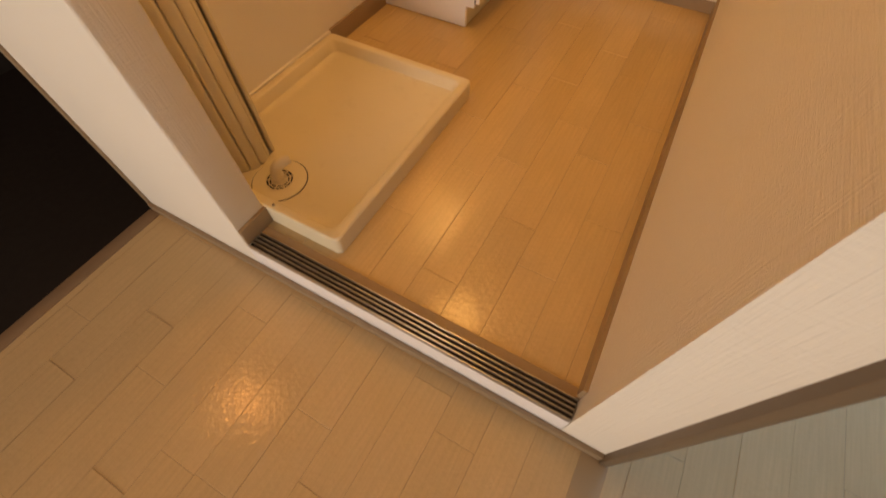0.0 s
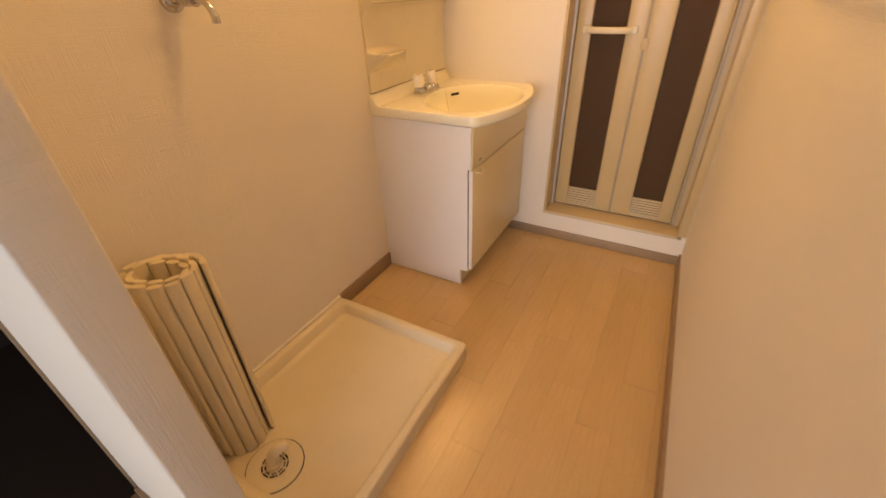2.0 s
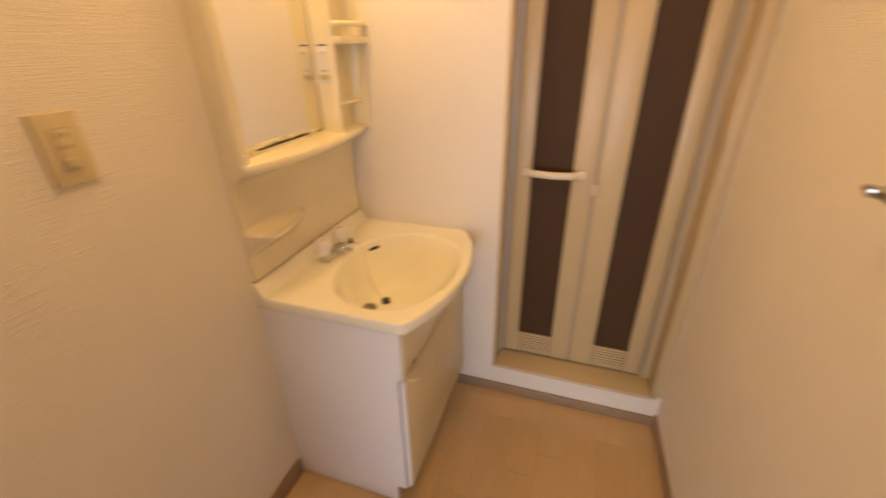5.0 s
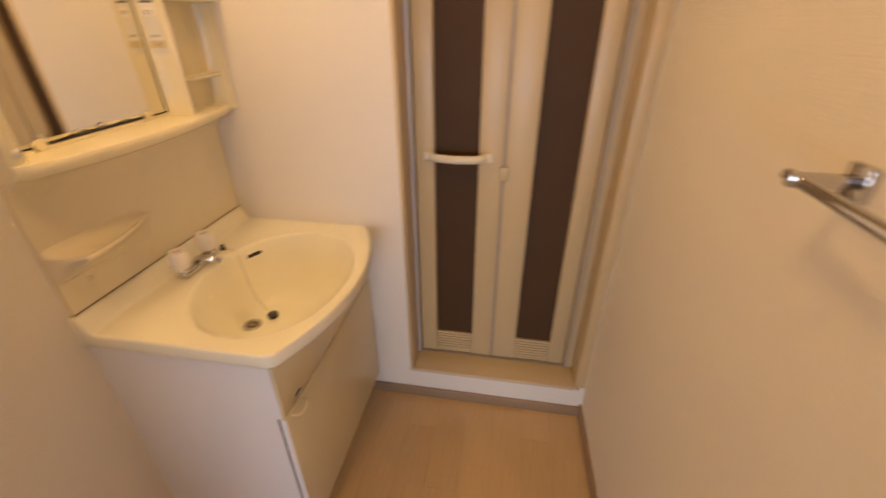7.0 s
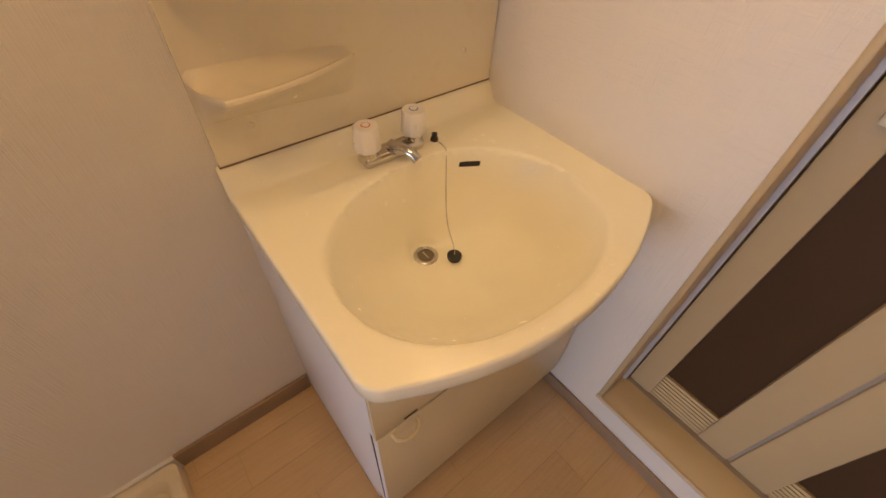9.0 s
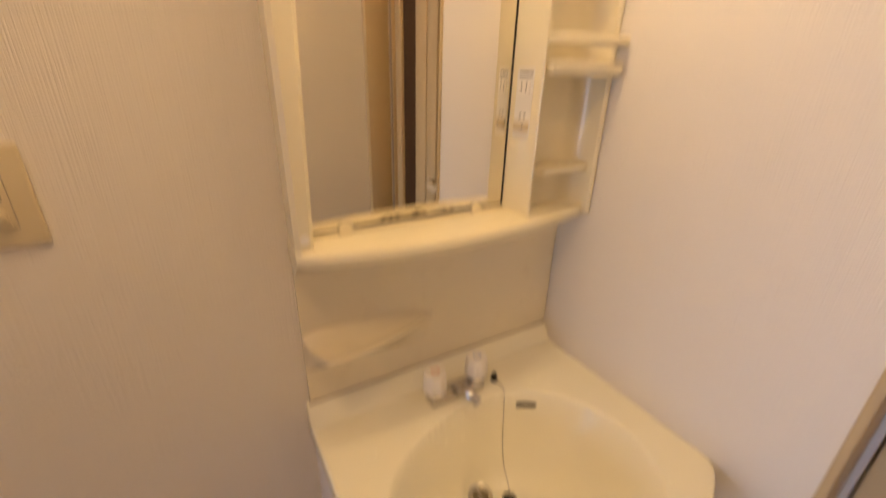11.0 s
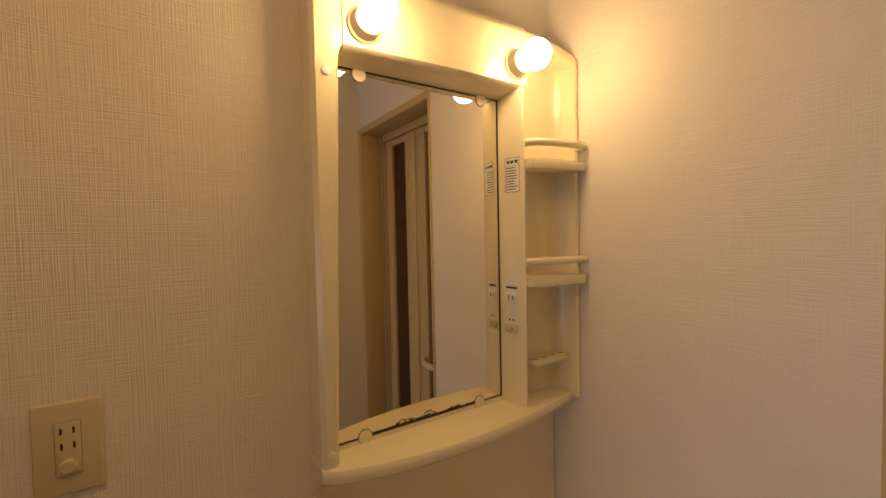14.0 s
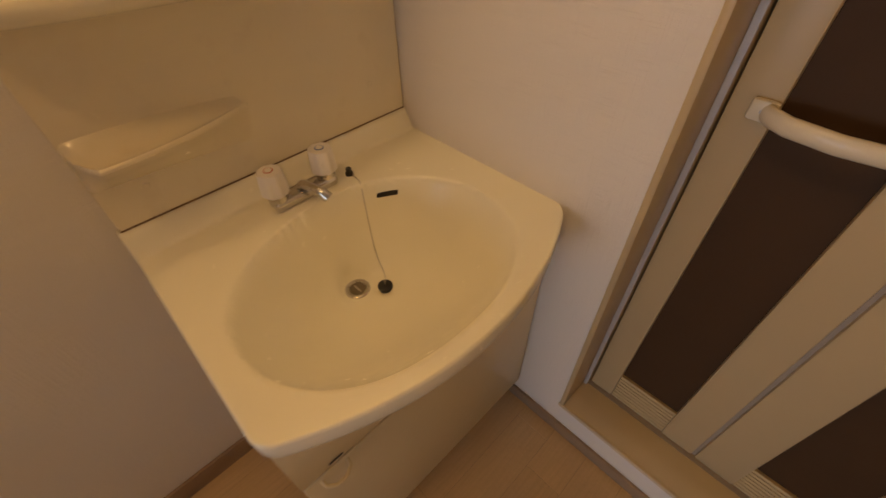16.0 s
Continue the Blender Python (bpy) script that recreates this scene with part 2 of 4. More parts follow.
setting("wall_riser", boxed(0.358, 1.2745, STEP + 0.001, -1.80, HALL, -0.012), WHITE, "white painted step riser under the door track")

# hall and entry round the camera
setting("wall_hall_east", boxed(3.0, 3.12, -5.92, 1.30, HALL - 0.02, TOP), PAPER, "off-white wallpapered hall end wall")
bm = box(bmesh.new(), -1.62, -0.75, -5.92, -5.80, HALL - 0.3, TOP)
box(bm, 1.85, 3.12, -5.92, -5.80, HALL - 0.3, TOP)
box(bm, -0.75, 1.85, -5.92, -5.80, HALL - 0.3, 0.02)
box(bm, -0.75, 1.85, -5.92, -5.80, 1.60, TOP)
setting("wall_hall_south", bm, PAPER, "off-white wallpapered wall with a wide window opening")
# entry walls, door and floor get near-black colours that keep the entry dark
setting("wall_entry_west", boxed(-1.62, -1.50, -5.80, -1.0, HALL - 0.3, TOP), DARK_WALL, "entry wall coloured near-black to keep the entry dark")
setting("wall_entry_north", boxed(-1.50, -0.12, -1.12, -1.0, HALL - 0.3, TOP), DARK_WALL, "entry wall coloured near-black to keep the entry dark")
setting("wall_entry_side", boxed(-0.135, -0.1205, -1.715, -1.12, HALL - 0.3, TOP), DARK_WALL, "entry wall coloured near-black to keep the entry dark")
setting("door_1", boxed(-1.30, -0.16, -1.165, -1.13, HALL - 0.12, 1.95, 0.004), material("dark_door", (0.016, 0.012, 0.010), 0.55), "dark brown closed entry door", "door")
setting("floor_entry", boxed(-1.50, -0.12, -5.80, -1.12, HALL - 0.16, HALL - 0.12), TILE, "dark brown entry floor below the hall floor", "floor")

# baseboards
bm = box(bmesh.new(), 0.0, 0.010, -0.964, -0.600, 0.0, 0.070, 0.002)
setting("baseboard_west", bm, TAUPE, "taupe baseboard", "baseboard")
setting("baseboard_north", boxed(0.36, RIGHT(0) - 0.009, -0.010, 0.0, 0.0, 0.046, 0.002), TAUPE, "taupe baseboard", "baseboard")
bm = prism(bmesh.new(), [(RIGHT(0), 0.0), (RIGHT(0) - 0.010, 0.0), (RIGHT(-1.758) - 0.010, -1.758), (RIGHT(-1.758), -1.758)], 0.0, 0.058)
setting("baseboard_east", bm, TAUPE, "taupe baseboard", "baseboard")
setting("baseboard_jamb", boxed(0.358, 0.369, STEP + 0.002, -1.712, 0.0, 0.058, 0.002), TAUPE, "taupe baseboard end at the door jamb", "baseboard")
setting("baseboard_step", boxed(-0.10, 1.379, STEP - 0.012, STEP, HALL, HALL + 0.032, 0.002), TAUPE, "taupe strip at the foot of the step", "baseboard")
setting("trim_room_jamb", boxed(1.379, 1.398, STEP - 0.018, STEP + 0.06, HALL, TOP, 0.002), JAMB, "brown wooden door jamb at the wall end, coloured dark for its shade", "trim")
setting("trim_stub_edge", boxed(-0.116, -0.100, STEP - 0.006, -1.715, HALL - 0.12, TOP, 0.002), TAUPE, "taupe corner trim at the entry", "trim")
setting("trim_floor_edge", boxed(-0.112, -0.066, -5.80, STEP - 0.012, HALL - 0.12, HALL + 0.002, 0.003), TAUPE, "taupe wooden edge of the hall floor", "trim")

# ---- the door track in the washroom opening ----
track = thing("door_track", (0.8, -1.79, 0.0), "aluminium sliding-door track with four dark grooves", "door track")
X0, X1 = 0.370, 1.272
part("sill_bar", boxed(X0, X1, -1.812, -1.762, -0.012, -0.004), ALU, track)
for k in range(5):
    y = -1.810 + 0.0116 * k
    part("rib", boxed(X0, X1, y - 0.0014, y + 0.0014, -0.004, 0.006, 0.0006, 1), ALU, track)
for k in range(4):
    y = -1.8042 + 0.0116 * k
    part("groove", boxed(X0, X1, y - 0.0040, y + 0.0040, -0.0038, 0.0005), DARK, track)
part("back_strip", boxed(X0, X1, -1.762, -1.738, -0.010, 0.0035, 0.001, 1), TAUPE, track, "taupe wooden strip behind the grooves")

# ---- washing machine pan ----
pan = thing("washing_machine_pan", (0.30, -1.35, 0.0), "beige plastic washing machine drip pan, empty, in the corner", "drip pan")
PX0, PX1, PY0, PY1, PT = 0.011, 0.604, -1.7145, -0.964, 0.062
bm = bmesh.new()
W = 0.030


def ring(x0, x1, y0, y1, z, r, n=5):
    vs = []
    for cx, cy, a0 in ((x1 - r, y1 - r, 0), (x0 + r, y1 - r, 90), (x0 + r, y0 + r, 180), (x1 - r, y0 + r, 270)):
        for k in range(n + 1):
            a = radians(a0 + 90 * k / n)
            vs.append((cx + r * math.cos(a), cy + r * math.sin(a), z))
    return vs


def loft(bm, rings, close_top=True, close_low=True):
    made = [[bm.verts.new(p) for p in r] for r in rings]
    n = len(made[0])
    for a, b in zip(made, made[1:]):
        for k in range(n):
            bm.faces.new((a[k], a[(k + 1) % n], b[(k + 1) % n], b[k]))
    if close_low:
        bm.faces.new(made[0][::-1])
    if close_top:
        bm.faces.new(made[-1])
    return bm


loft(bm, [ring(PX0, PX1, PY0, PY1, 0.0, 0.018), ring(PX0, PX1, PY0, PY1, PT - 0.004, 0.018),
          ring(PX0 + 0.004, PX1 - 0.004, PY0 + 0.004, PY1 - 0.004, PT, 0.015),
          ring(PX0 + W - 0.006, PX1 - W + 0.006, PY0 + W - 0.006, PY1 - W + 0.006, PT, 0.024),
          ring(PX0 + W, PX1 - W, PY0 + W, PY1 - W, PT - 0.005, 0.026),
          ring(PX0 + W + 0.010, PX1 - W - 0.010, PY0 + W + 0.010, PY1 - W - 0.010, 0.024, 0.03),
          ring(PX0 + W + 0.022, PX1 - W - 0.022, PY0 + W + 0.022, PY1 - W - 0.022, 0.017, 0.03)])
part("tray", bm, PAN, pan)
part("sealant", boxed(0.0, 0.0105, PY0, PY1, 0.0, PT + 0.003), PAPER, pan)
DX, DY = 0.300, -1.600
bm = lathe(bmesh.new(), [(0.0785, 0.0), (0.0785, 0.0032), (0.074, 0.004), (0.042, 0.004), (0.041, 0.0015)], (DX, DY, 0.0168), sides=48)
cover = part("drain_cover", bm, PAN, pan, "round beige drain cover")
part("cover_groove", lathe(bmesh.new(), [(0.0815, 0.0), (0.0815, 0.0006)], (DX, DY, 0.0168), sides=48), DARK, cover)
part("drain_hole", lathe(bmesh.new(), [(0.041, 0.0), (0.041, 0.0012)], (DX, DY, 0.0172), sides=40), DARK, cover)
for rr in (0.040, 0.031, 0.0225):
    bm = bmesh.new()
    n = 40
    loop = [(DX + rr * math.cos(2 * math.pi * k / n), DY + rr * math.sin(2 * math.pi * k / n), 0.0205) for k in range(n + 1)]
    part("grate_ring", tube(bm, loop, 0.0022, 6), PAN, cover)
for k in range(9):
    a = 2 * math.pi * k / 9 + 0.2
    bm = tube(bmesh.new(), [(DX + 0.018 * math.cos(a), DY + 0.018 * math.sin(a), 0.0205), (DX + 0.041 * math.cos(a), DY + 0.041 * math.sin(a), 0.0205)], 0.0022, 6)
    part("grate_bar", bm, PAN, cover)
path = [(DX, DY, 0.017), (DX, DY, 0.050), (DX + 0.002, DY + 0.004, 0.064), (DX + 0.006, DY + 0.014, 0.074), (DX + 0.012, DY + 0.028, 0.078), (DX + 0.018, DY + 0.044, 0.078)]
elbow = part("hose_elbow", tube(bmesh.new(), path, [0.0185, 0.0165, 0.017, 0.017, 0.0165, 0.0155], 18), PAN, pan, "beige plastic hose elbow")
part("collar", lathe(bmesh.new(), [(0.0205, 0.0), (0.0205, 0.012), (0.018, 0.014)], (DX, DY, 0.020), sides=24), PAN, elbow)
part("screw", lathe(bmesh.new(), [(0.004, 0.0), (0.004, 0.003), (0.002, 0.004)], (0.385, -1.700, PT), sides=10), STEEL, pan)

# ---- rolled bath cover standing on the pan ----
roll = thing("bath_cover_roll", (0.136, -1.582, 0.018), "rolled-up beige slatted plastic bath cover standing in the pan", "bath cover")
turn = radians(30)
SLAT_W, SLAT_T, LOW, HIGH = 0.0325, 0.0142, 0.0175, 0.640
bm = bmesh.new()
outline = [(0.480 * SLAT_W * math.copysign(abs(math.cos(a)) ** 0.66, math.cos(a)), 0.5 * SLAT_T * math.copysign(abs(math.sin(a)) ** 0.85, math.sin(a)))
           for a in (2 * math.pi * (k + 0.5) / 16 for k in range(16))]
slat_mesh = mesh_of("slat", prism(bm, outline, LOW, HIGH, 0.0008), SLAT, 30)


def spiral(a):
    grow = 1.0 - 0.0300 * a
    u, w = 0.094 * grow * math.cos(a + 0.25), 0.0735 * (grow - 0.0063 * a) * math.sin(a + 0.25)
    return Vector((0.136 + u * math.cos(turn) - w * math.sin(turn), -1.582 + u * math.sin(turn) + w * math.cos(turn), 0.0))


a, spots = 0.0, []
while a < 2 * math.pi * 2.3:
    step = 0.0
    while (spiral(a + step) - spiral(a)).length < SLAT_W - 0.0005:
        step += 0.005
    spots.append((spiral(a), spiral(a + step)))
    a += step
for p, q in spots:
    ob = part("slat", slat_mesh, SLAT, roll)
    mid, d = (p + q) / 2, q - p
    ob.matrix_basis = Matrix.Translation(mid) @ Matrix.Rotation(math.atan2(d.y, d.x) + math.pi, 4, "Z") @ Matrix.Translation((0, 0, random.uniform(-0.007, 0.005)))

# ---- wall tap over the pan ----
tap = thing("wall_tap", (0.0, -1.268, 1.15), "chrome wall tap with a cross handle and bent spout", "tap")
TY, TZ = -1.263, 1.149
part("rosette", lathe(bmesh.new(), [(0.029, 0.0), (0.029, 0.004), (0.026, 0.010), (0.017, 0.0145), (0.014, 0.016)], (0.0, TY, TZ), "X"), CHROME, tap)
bm = lathe(bmesh.new(), [(0.0125, 0.0), (0.0125, 0.02), (0.0145, 0.026), (0.0165, 0.034), (0.0165, 0.048), (0.013, 0.056), (0.0105, 0.066)], (0.014, TY, TZ), "X")
part("body", bm, CHROME, tap)
part("bonnet", lathe(bmesh.new(), [(0.0125, 0.0), (0.0125, 0.014), (0.0145, 0.016), (0.0145, 0.024), (0.010, 0.027), (0.006, 0.030), (0.006, 0.036)], (0.054, TY, TZ + 0.008), sides=18), CHROME, tap)
bm = bmesh.new()
for k in range(4):
    c, s = math.cos(radians(45 + 90 * k)), math.sin(radians(45 + 90 * k))
    tube(bm, [(0.054 + r * c, TY + r * s, TZ + 0.048 + h) for r, h in ((0.0, 0.0), (0.012, 0.001), (0.024, 0.002), (0.0305, 0.001), (0.033, 0.0))], [0.009, 0.0065, 0.0065, 0.0062, 0.003], 12)
lathe(bm, [(0.011, 0.0), (0.012, 0.005), (0.009, 0.009)], (0.054, TY, TZ + 0.043), sides=18)
handle = part("cross_handle", bm, STEEL, tap)
part("cap", lathe(bmesh.new(), [(0.0075, 0.0), (0.0075, 0.002), (0.004, 0.003)], (0.054, TY, TZ + 0.052), sides=16), RUBBER, handle)
spout = [(0.070, TY, TZ - 0.002), (0.086, TY, TZ - 0.003), (0.102, TY, TZ - 0.004), (0.116, TY, TZ - 0.008), (0.127, TY, TZ - 0.017), (0.133, TY, TZ - 0.028), (0.1365, TY, TZ - 0.037)]
part("spout", tube(bmesh.new(), spout, [0.011, 0.0082, 0.0078, 0.0078, 0.0078, 0.0078, 0.0078], 16), CHROME, tap)
part("nut", lathe(bmesh.new(), [(0.0135, 0.0), (0.0155, 0.003), (0.0155, 0.012), (0.012, 0.015)], (0.073, TY, TZ - 0.002), "X", 12), CHROME, tap)
part("nozzle", lathe(bmesh.new(), [(0.0088, 0.0), (0.0092, 0.002), (0.0092, 0.014), (0.008, 0.016)], (0.1373, TY, TZ - 0.048), sides=18), CHROME, tap)

# ---- socket plate on the tap wall ----
outlet = thing("wall_outlet", (0.0, -0.915, 1.25), "beige double power socket with an earth terminal", "socket")
OY, OZ = -0.905, 1.247
part("plate", boxed(0.0, 0.0075, OY - 0.035, OY + 0.035, OZ - 0.060, OZ + 0.060, 0.003, 3), PLATE, outlet)
part("insert_gap", boxed(0.0070, 0.0079, OY - 0.0134, OY + 0.0134, OZ - 0.0349, OZ + 0.0349), GASKET, outlet)
part("insert", boxed(0.0070, 0.0095, OY - 0.0125, OY + 0.0125, OZ - 0.034, OZ + 0.034, 0.001), PLATE, outlet)
for dz in (0.0235, 0.004):
    for dy in (-0.0062, 0.0062):
        part("slot", boxed(0.0090, 0.0098, OY + dy - 0.0011, OY + dy + 0.0011, OZ + dz - 0.004, OZ + dz + 0.004), DARK, outlet)
bm = lathe(bmesh.new(), [(0.0085, 0.0), (0.0085, 0.006), (0.0075, 0.0075)], (0.0092, OY, OZ - 0.021), "X", 20)
part("earth_knob", bm, PLATE, outlet)
part("earth_flap", boxed(0.0092, 0.0135, OY - 0.0095, OY + 0.0095, OZ - 0.031, OZ - 0.017, 0.001), PLATE, outlet)

# ---- vanity cabinet ----
cab = thing("vanity_cabinet", (0.2, -0.3, 0.0), "white laminate vanity cabinet with a cream apron, doors shut", "cabinet")
CY0, CY1 = -0.597, -0.004


def side_panel(y0, y1):
    edge = [(0.0, 0.004), (0.388, 0.004), (0.388, 0.085), (0.424, 0.085), (0.424, 0.562), (0.4375, 0.562), (0.4375, 0.722), (0.0, 0.722)]
    return loft(bmesh.new(), [[(x, y, z) for x, z in edge] for y in (y0, y1)])


part("side_panel", side_panel(CY0, CY0 + 0.015), WHITE, cab, "white side panel with a toe-kick notch")
part("side_panel", side_panel(CY1 - 0.015, CY1), WHITE, cab)
# near-black strip that puts the shade of the door gap into colour
part("gap", boxed(0.4236, 0.4272, CY0 + 0.0006, CY0 + 0.016, 0.103, 0.561), DARK, cab, "dark strip painting the shade in the gap beside the door")
part("toe_board", boxed(0.372, 0.386, CY0 + 0.015, CY1 - 0.015, 0.004, 0.100), PANEL, cab)
part("bottom_board", boxed(0.0, 0.418, CY0 + 0.015, CY1 - 0.015, 0.100, 0.115), WHITE, cab)
bm = bmesh.new()
rows = []
for k in range(25):
    v = k / 24
    y = CY0 + v * (CY1 - CY0)
    bow = 0.062 * (1 - abs(2 * v - 1) ** 2.2)
    line = [(0.4425 + bow * t ** 1.6 + 0.004 * min(t * 8, 1), y, 0.563 + 0.159 * t) for t in (0.0, 0.04, 0.25, 0.5, 0.75, 1.0)]
    back = [(x - 0.007, y, z) for x, y, z in reversed(line)]
    rows.append([bm.verts.new(c) for c in line + back])
for a, b in zip(rows, rows[1:]):
    for k in range(12):
        bm.faces.new((a[k], b[k], b[(k + 1) % 12], a[(k + 1) % 12]))
bm.faces.new(rows[0]), bm.faces.new(rows[-1][::-1])
apron = part("apron", bm, PANEL, cab, "cream bowed apron panel under the basin")
part("badge", boxed(0.4486, 0.4500, -0.548, -0.524, 0.5860, 0.5892), INK, apron)
for y0, y1, hy in ((CY0 + 0.002, CY1 - 0.002, -0.545),):
    door = part("door", boxed(0.4275, 0.4445, y0, y1, 0.102, 0.559, 0.0015), PANEL, cab)
    part("edge_band", boxed(0.4280, 0.4440, y0 - 0.0006, y0 + 0.001, 0.104, 0.557), WHITE, door)
    pts = [(0.443, hy - 0.024, 0.546), (0.455, hy - 0.022, 0.544), (0.462, hy - 0.012, 0.541), (0.464, hy, 0.540), (0.462, hy + 0.012, 0.541), (0.455, hy + 0.022, 0.544), (0.443, hy + 0.024, 0.546)]
    part("handle", tube(bmesh.new(), pts, 0.0034, 10), PANEL, door)

# ---- wash basin ----
basin = thing("wash_basin", (0.22, -0.3, 0.722), "cream resin wash basin top with an oval bowl", "wash basin")


def front(y):
    v = min(max((y + 0.6) / 0.6, 0.0), 1.0)
    bow = 0.451 + 0.082 * (1 - abs(2 * v - 1) ** 2.05)
    end = min(v, 1 - v) * 0.6
    if end < 0.018:
        bow -= 0.018 - math.sqrt(max(0.018 ** 2 - (0.018 - end) ** 2, 0.0))
    return bow


BX, BY = 0.306, -0.312


def bowl_edge(ang):
    """Radius of the bowl's rim about its middle, by angle from the front (+x): a rounded D."""
    r = 0.2170
    for k, (a, b) in enumerate(((0.0125, -0.0030), (-0.0245, -0.0030), (-0.0042, 0.0034)), 1):
        r += a * math.cos(k * ang) + b * math.sin(k * ang)
    return r


def smooth_step(a, b, x):
    t = min(max((x - a) / (b - a), 0.0), 1.0)
    return t * t * (3 - 2 * t)


CX, CY = 0.194, -0.311


def in_rim(x, y):
    d = math.hypot(x - BX, y - BY)
    return d / bowl_edge(math.atan2(y - BY, x - BX)) if d > 1e-6 else 0.0


def bowl_share(x, y):
    """0 at the drain, 1 at the rim, along the straight line through the point."""
    dx, dy = x - CX, y - CY
    lo, hi = 0.0, 40.0
    for _ in range(18):
        mid = (lo + hi) / 2
        lo, hi = (mid, hi) if in_rim(CX + dx * mid, CY + dy * mid) < 1 else (lo, mid)
    return 1 / max(lo, 1e-3)


def basin_height(x, y):
    z = 0.7625 + 0.0425 * (1 - smooth_step(0.006, 0.040, x))
    q = bowl_share(x, y)
    if q < 1.03:
        z -= 0.194 * max(0.0, 1 - (q / 1.005) ** 2.5) * smooth_step(1.022, 0.978, q)
    near = math.hypot(x - 0.190, y + 0.311)
    if near < 0.040:
        z = 0.5685 + (z - 0.5685) * smooth_step(0.027, 0.040, near)
    return z


bm = bmesh.new()
US = [0, 0.004, 0.009] + [k / 112 for k in range(2, 111)] + [0.991, 0.996, 1]
VS = [k / 96 for k in range(95)] + [0.986, 0.9925, 0.997, 1]
NU, NV = len(US) - 1, len(VS) - 1
grid = []
for j in range(NV + 1):
    v = VS[j]
    line = []
    for i in range(NU + 1):
        y = -0.6 + 0.6 * US[i]
        x = front(y) * v
        line.append((x, y, basin_height(x, y)))
    grid.append(line)
top = [[bm.verts.new(p) for p in line] for line in grid]
for j in range(NV):
    for i in range(NU):
        bm.faces.new((top[j][i], top[j + 1][i], top[j + 1][i + 1], top[j][i + 1]))
rim = [top[j][0] for j in range(NV + 1)] + [top[NV][i] for i in range(1, NU + 1)] + [top[j][NU] for j in range(NV - 1, -1, -1)]
outer = [v.co.copy() for v in rim]
bm.verts.index_update()


def pushed(p, out, z):
    q = Vector((p.x, p.y, 0)) - Vector((0.22, -0.3, 0))
    n = Vector((1, 0, 0)) if p.x >= front(p.y) - 1e-5 else Vector((0, -1 if p.y < -0.3 else 1, 0))
    if p.x >= front(p.y) - 1e-5 and min(p.y + 0.6, -p.y) < 0.018:
        n = Vector((q.x, q.y, 0)).normalized()
    n.y = n.y if p.y < -0.3 else min(n.y, 0.0)
    return (p.x + n.x * out, p.y + n.y * out, z)


layers = [rim]
for out, dz in ((0.0025, -0.0015), (0.004, -0.005), (0.004, -0.030), (0.002, -0.036), (-0.004, -0.040), (-0.03, -0.040)):
    layers.append([bm.verts.new(pushed(p, out, (min(p.z, 0.7625 + max(0.0, p.z - 0.7625)) + dz) if dz > -0.02 else 0.7625 + dz)) for p in outer])
for a, b in zip(layers, layers[1:]):
    for k in range(len(a) - 1):
        bm.faces.new((a[k], a[k + 1], b[k + 1], b[k]))
part("basin_top", bm, BASIN, basin, smooth=60)
ox, oy = 0.157, -0.1795
e = 0.002
gx = (basin_height(ox + e, oy) - basin_height(ox - e, oy)) / (2 * e)
gy = (basin_height(ox, oy + e) - basin_height(ox, oy - e)) / (2 * e)
up = Vector((-gx, -gy, 1)).normalized()
along = Vector((0.5, 1.0, 0.0))
along = (along - up * along.dot(up)).normalized()
side = up.cross(along)
overflow = part("overflow_slot", boxed(-0.024, 0.024, -0.0055, 0.0055, -0.003, 0.0012, 0.001), DARK, basin, "dark overflow slot")
overflow.matrix_basis = Matrix.Translation((ox, oy, basin_height(ox, oy))) @ Matrix((along, side, up)).transposed().to_4x4()
drain = part("drain_ring", lathe(bmesh.new(), [(0.0265, -0.002), (0.0265, 0.0015), (0.024, 0.003), (0.0185, 0.0015), (0.0175, -0.001)], (0.190, -0.311, basin_height(0.190, -0.311) + 0.0008), sides=32), STEEL, basin, "steel drain ring")
part("drain_well", lathe(bmesh.new(), [(0.0175, 0.0), (0.0175, 0.0005)], (0.190, -0.311, basin_height(0.190, -0.311) + 0.0008), sides=24), material("drain_shade", (0.16, 0.13, 0.09), 0.4), drain)
part("drain_cross", boxed(0.178, 0.202, -0.3125, -0.3095, basin_height(0.190, -0.311) + 0.001, basin_height(0.190, -0.311) + 0.0022), STEEL, drain)

# ---- basin faucet ----
faucet = thing("basin_faucet", (0.088, -0.320, 0.7625), "chrome basin faucet with two white knobs", "faucet")
FX, FY, FZ = 0.080, -0.314, 0.7615
bm = boxed(FX - 0.019, FX + 0.019, FY - 0.066, FY + 0.066, FZ, FZ + 0.022, 0.008, 3)
part("bridge", bm, CHROME, faucet)
pts = [(FX + 0.004, FY, FZ + 0.020), (FX + 0.018, FY, FZ + 0.026), (FX + 0.034, FY + 0.006, FZ + 0.028), (FX + 0.050, FY + 0.013, FZ + 0.024), (FX + 0.060, FY + 0.017, FZ + 0.016)]
part("spout", tube(bmesh.new(), pts, [0.015, 0.013, 0.011, 0.010, 0.0098], 16), CHROME, faucet)
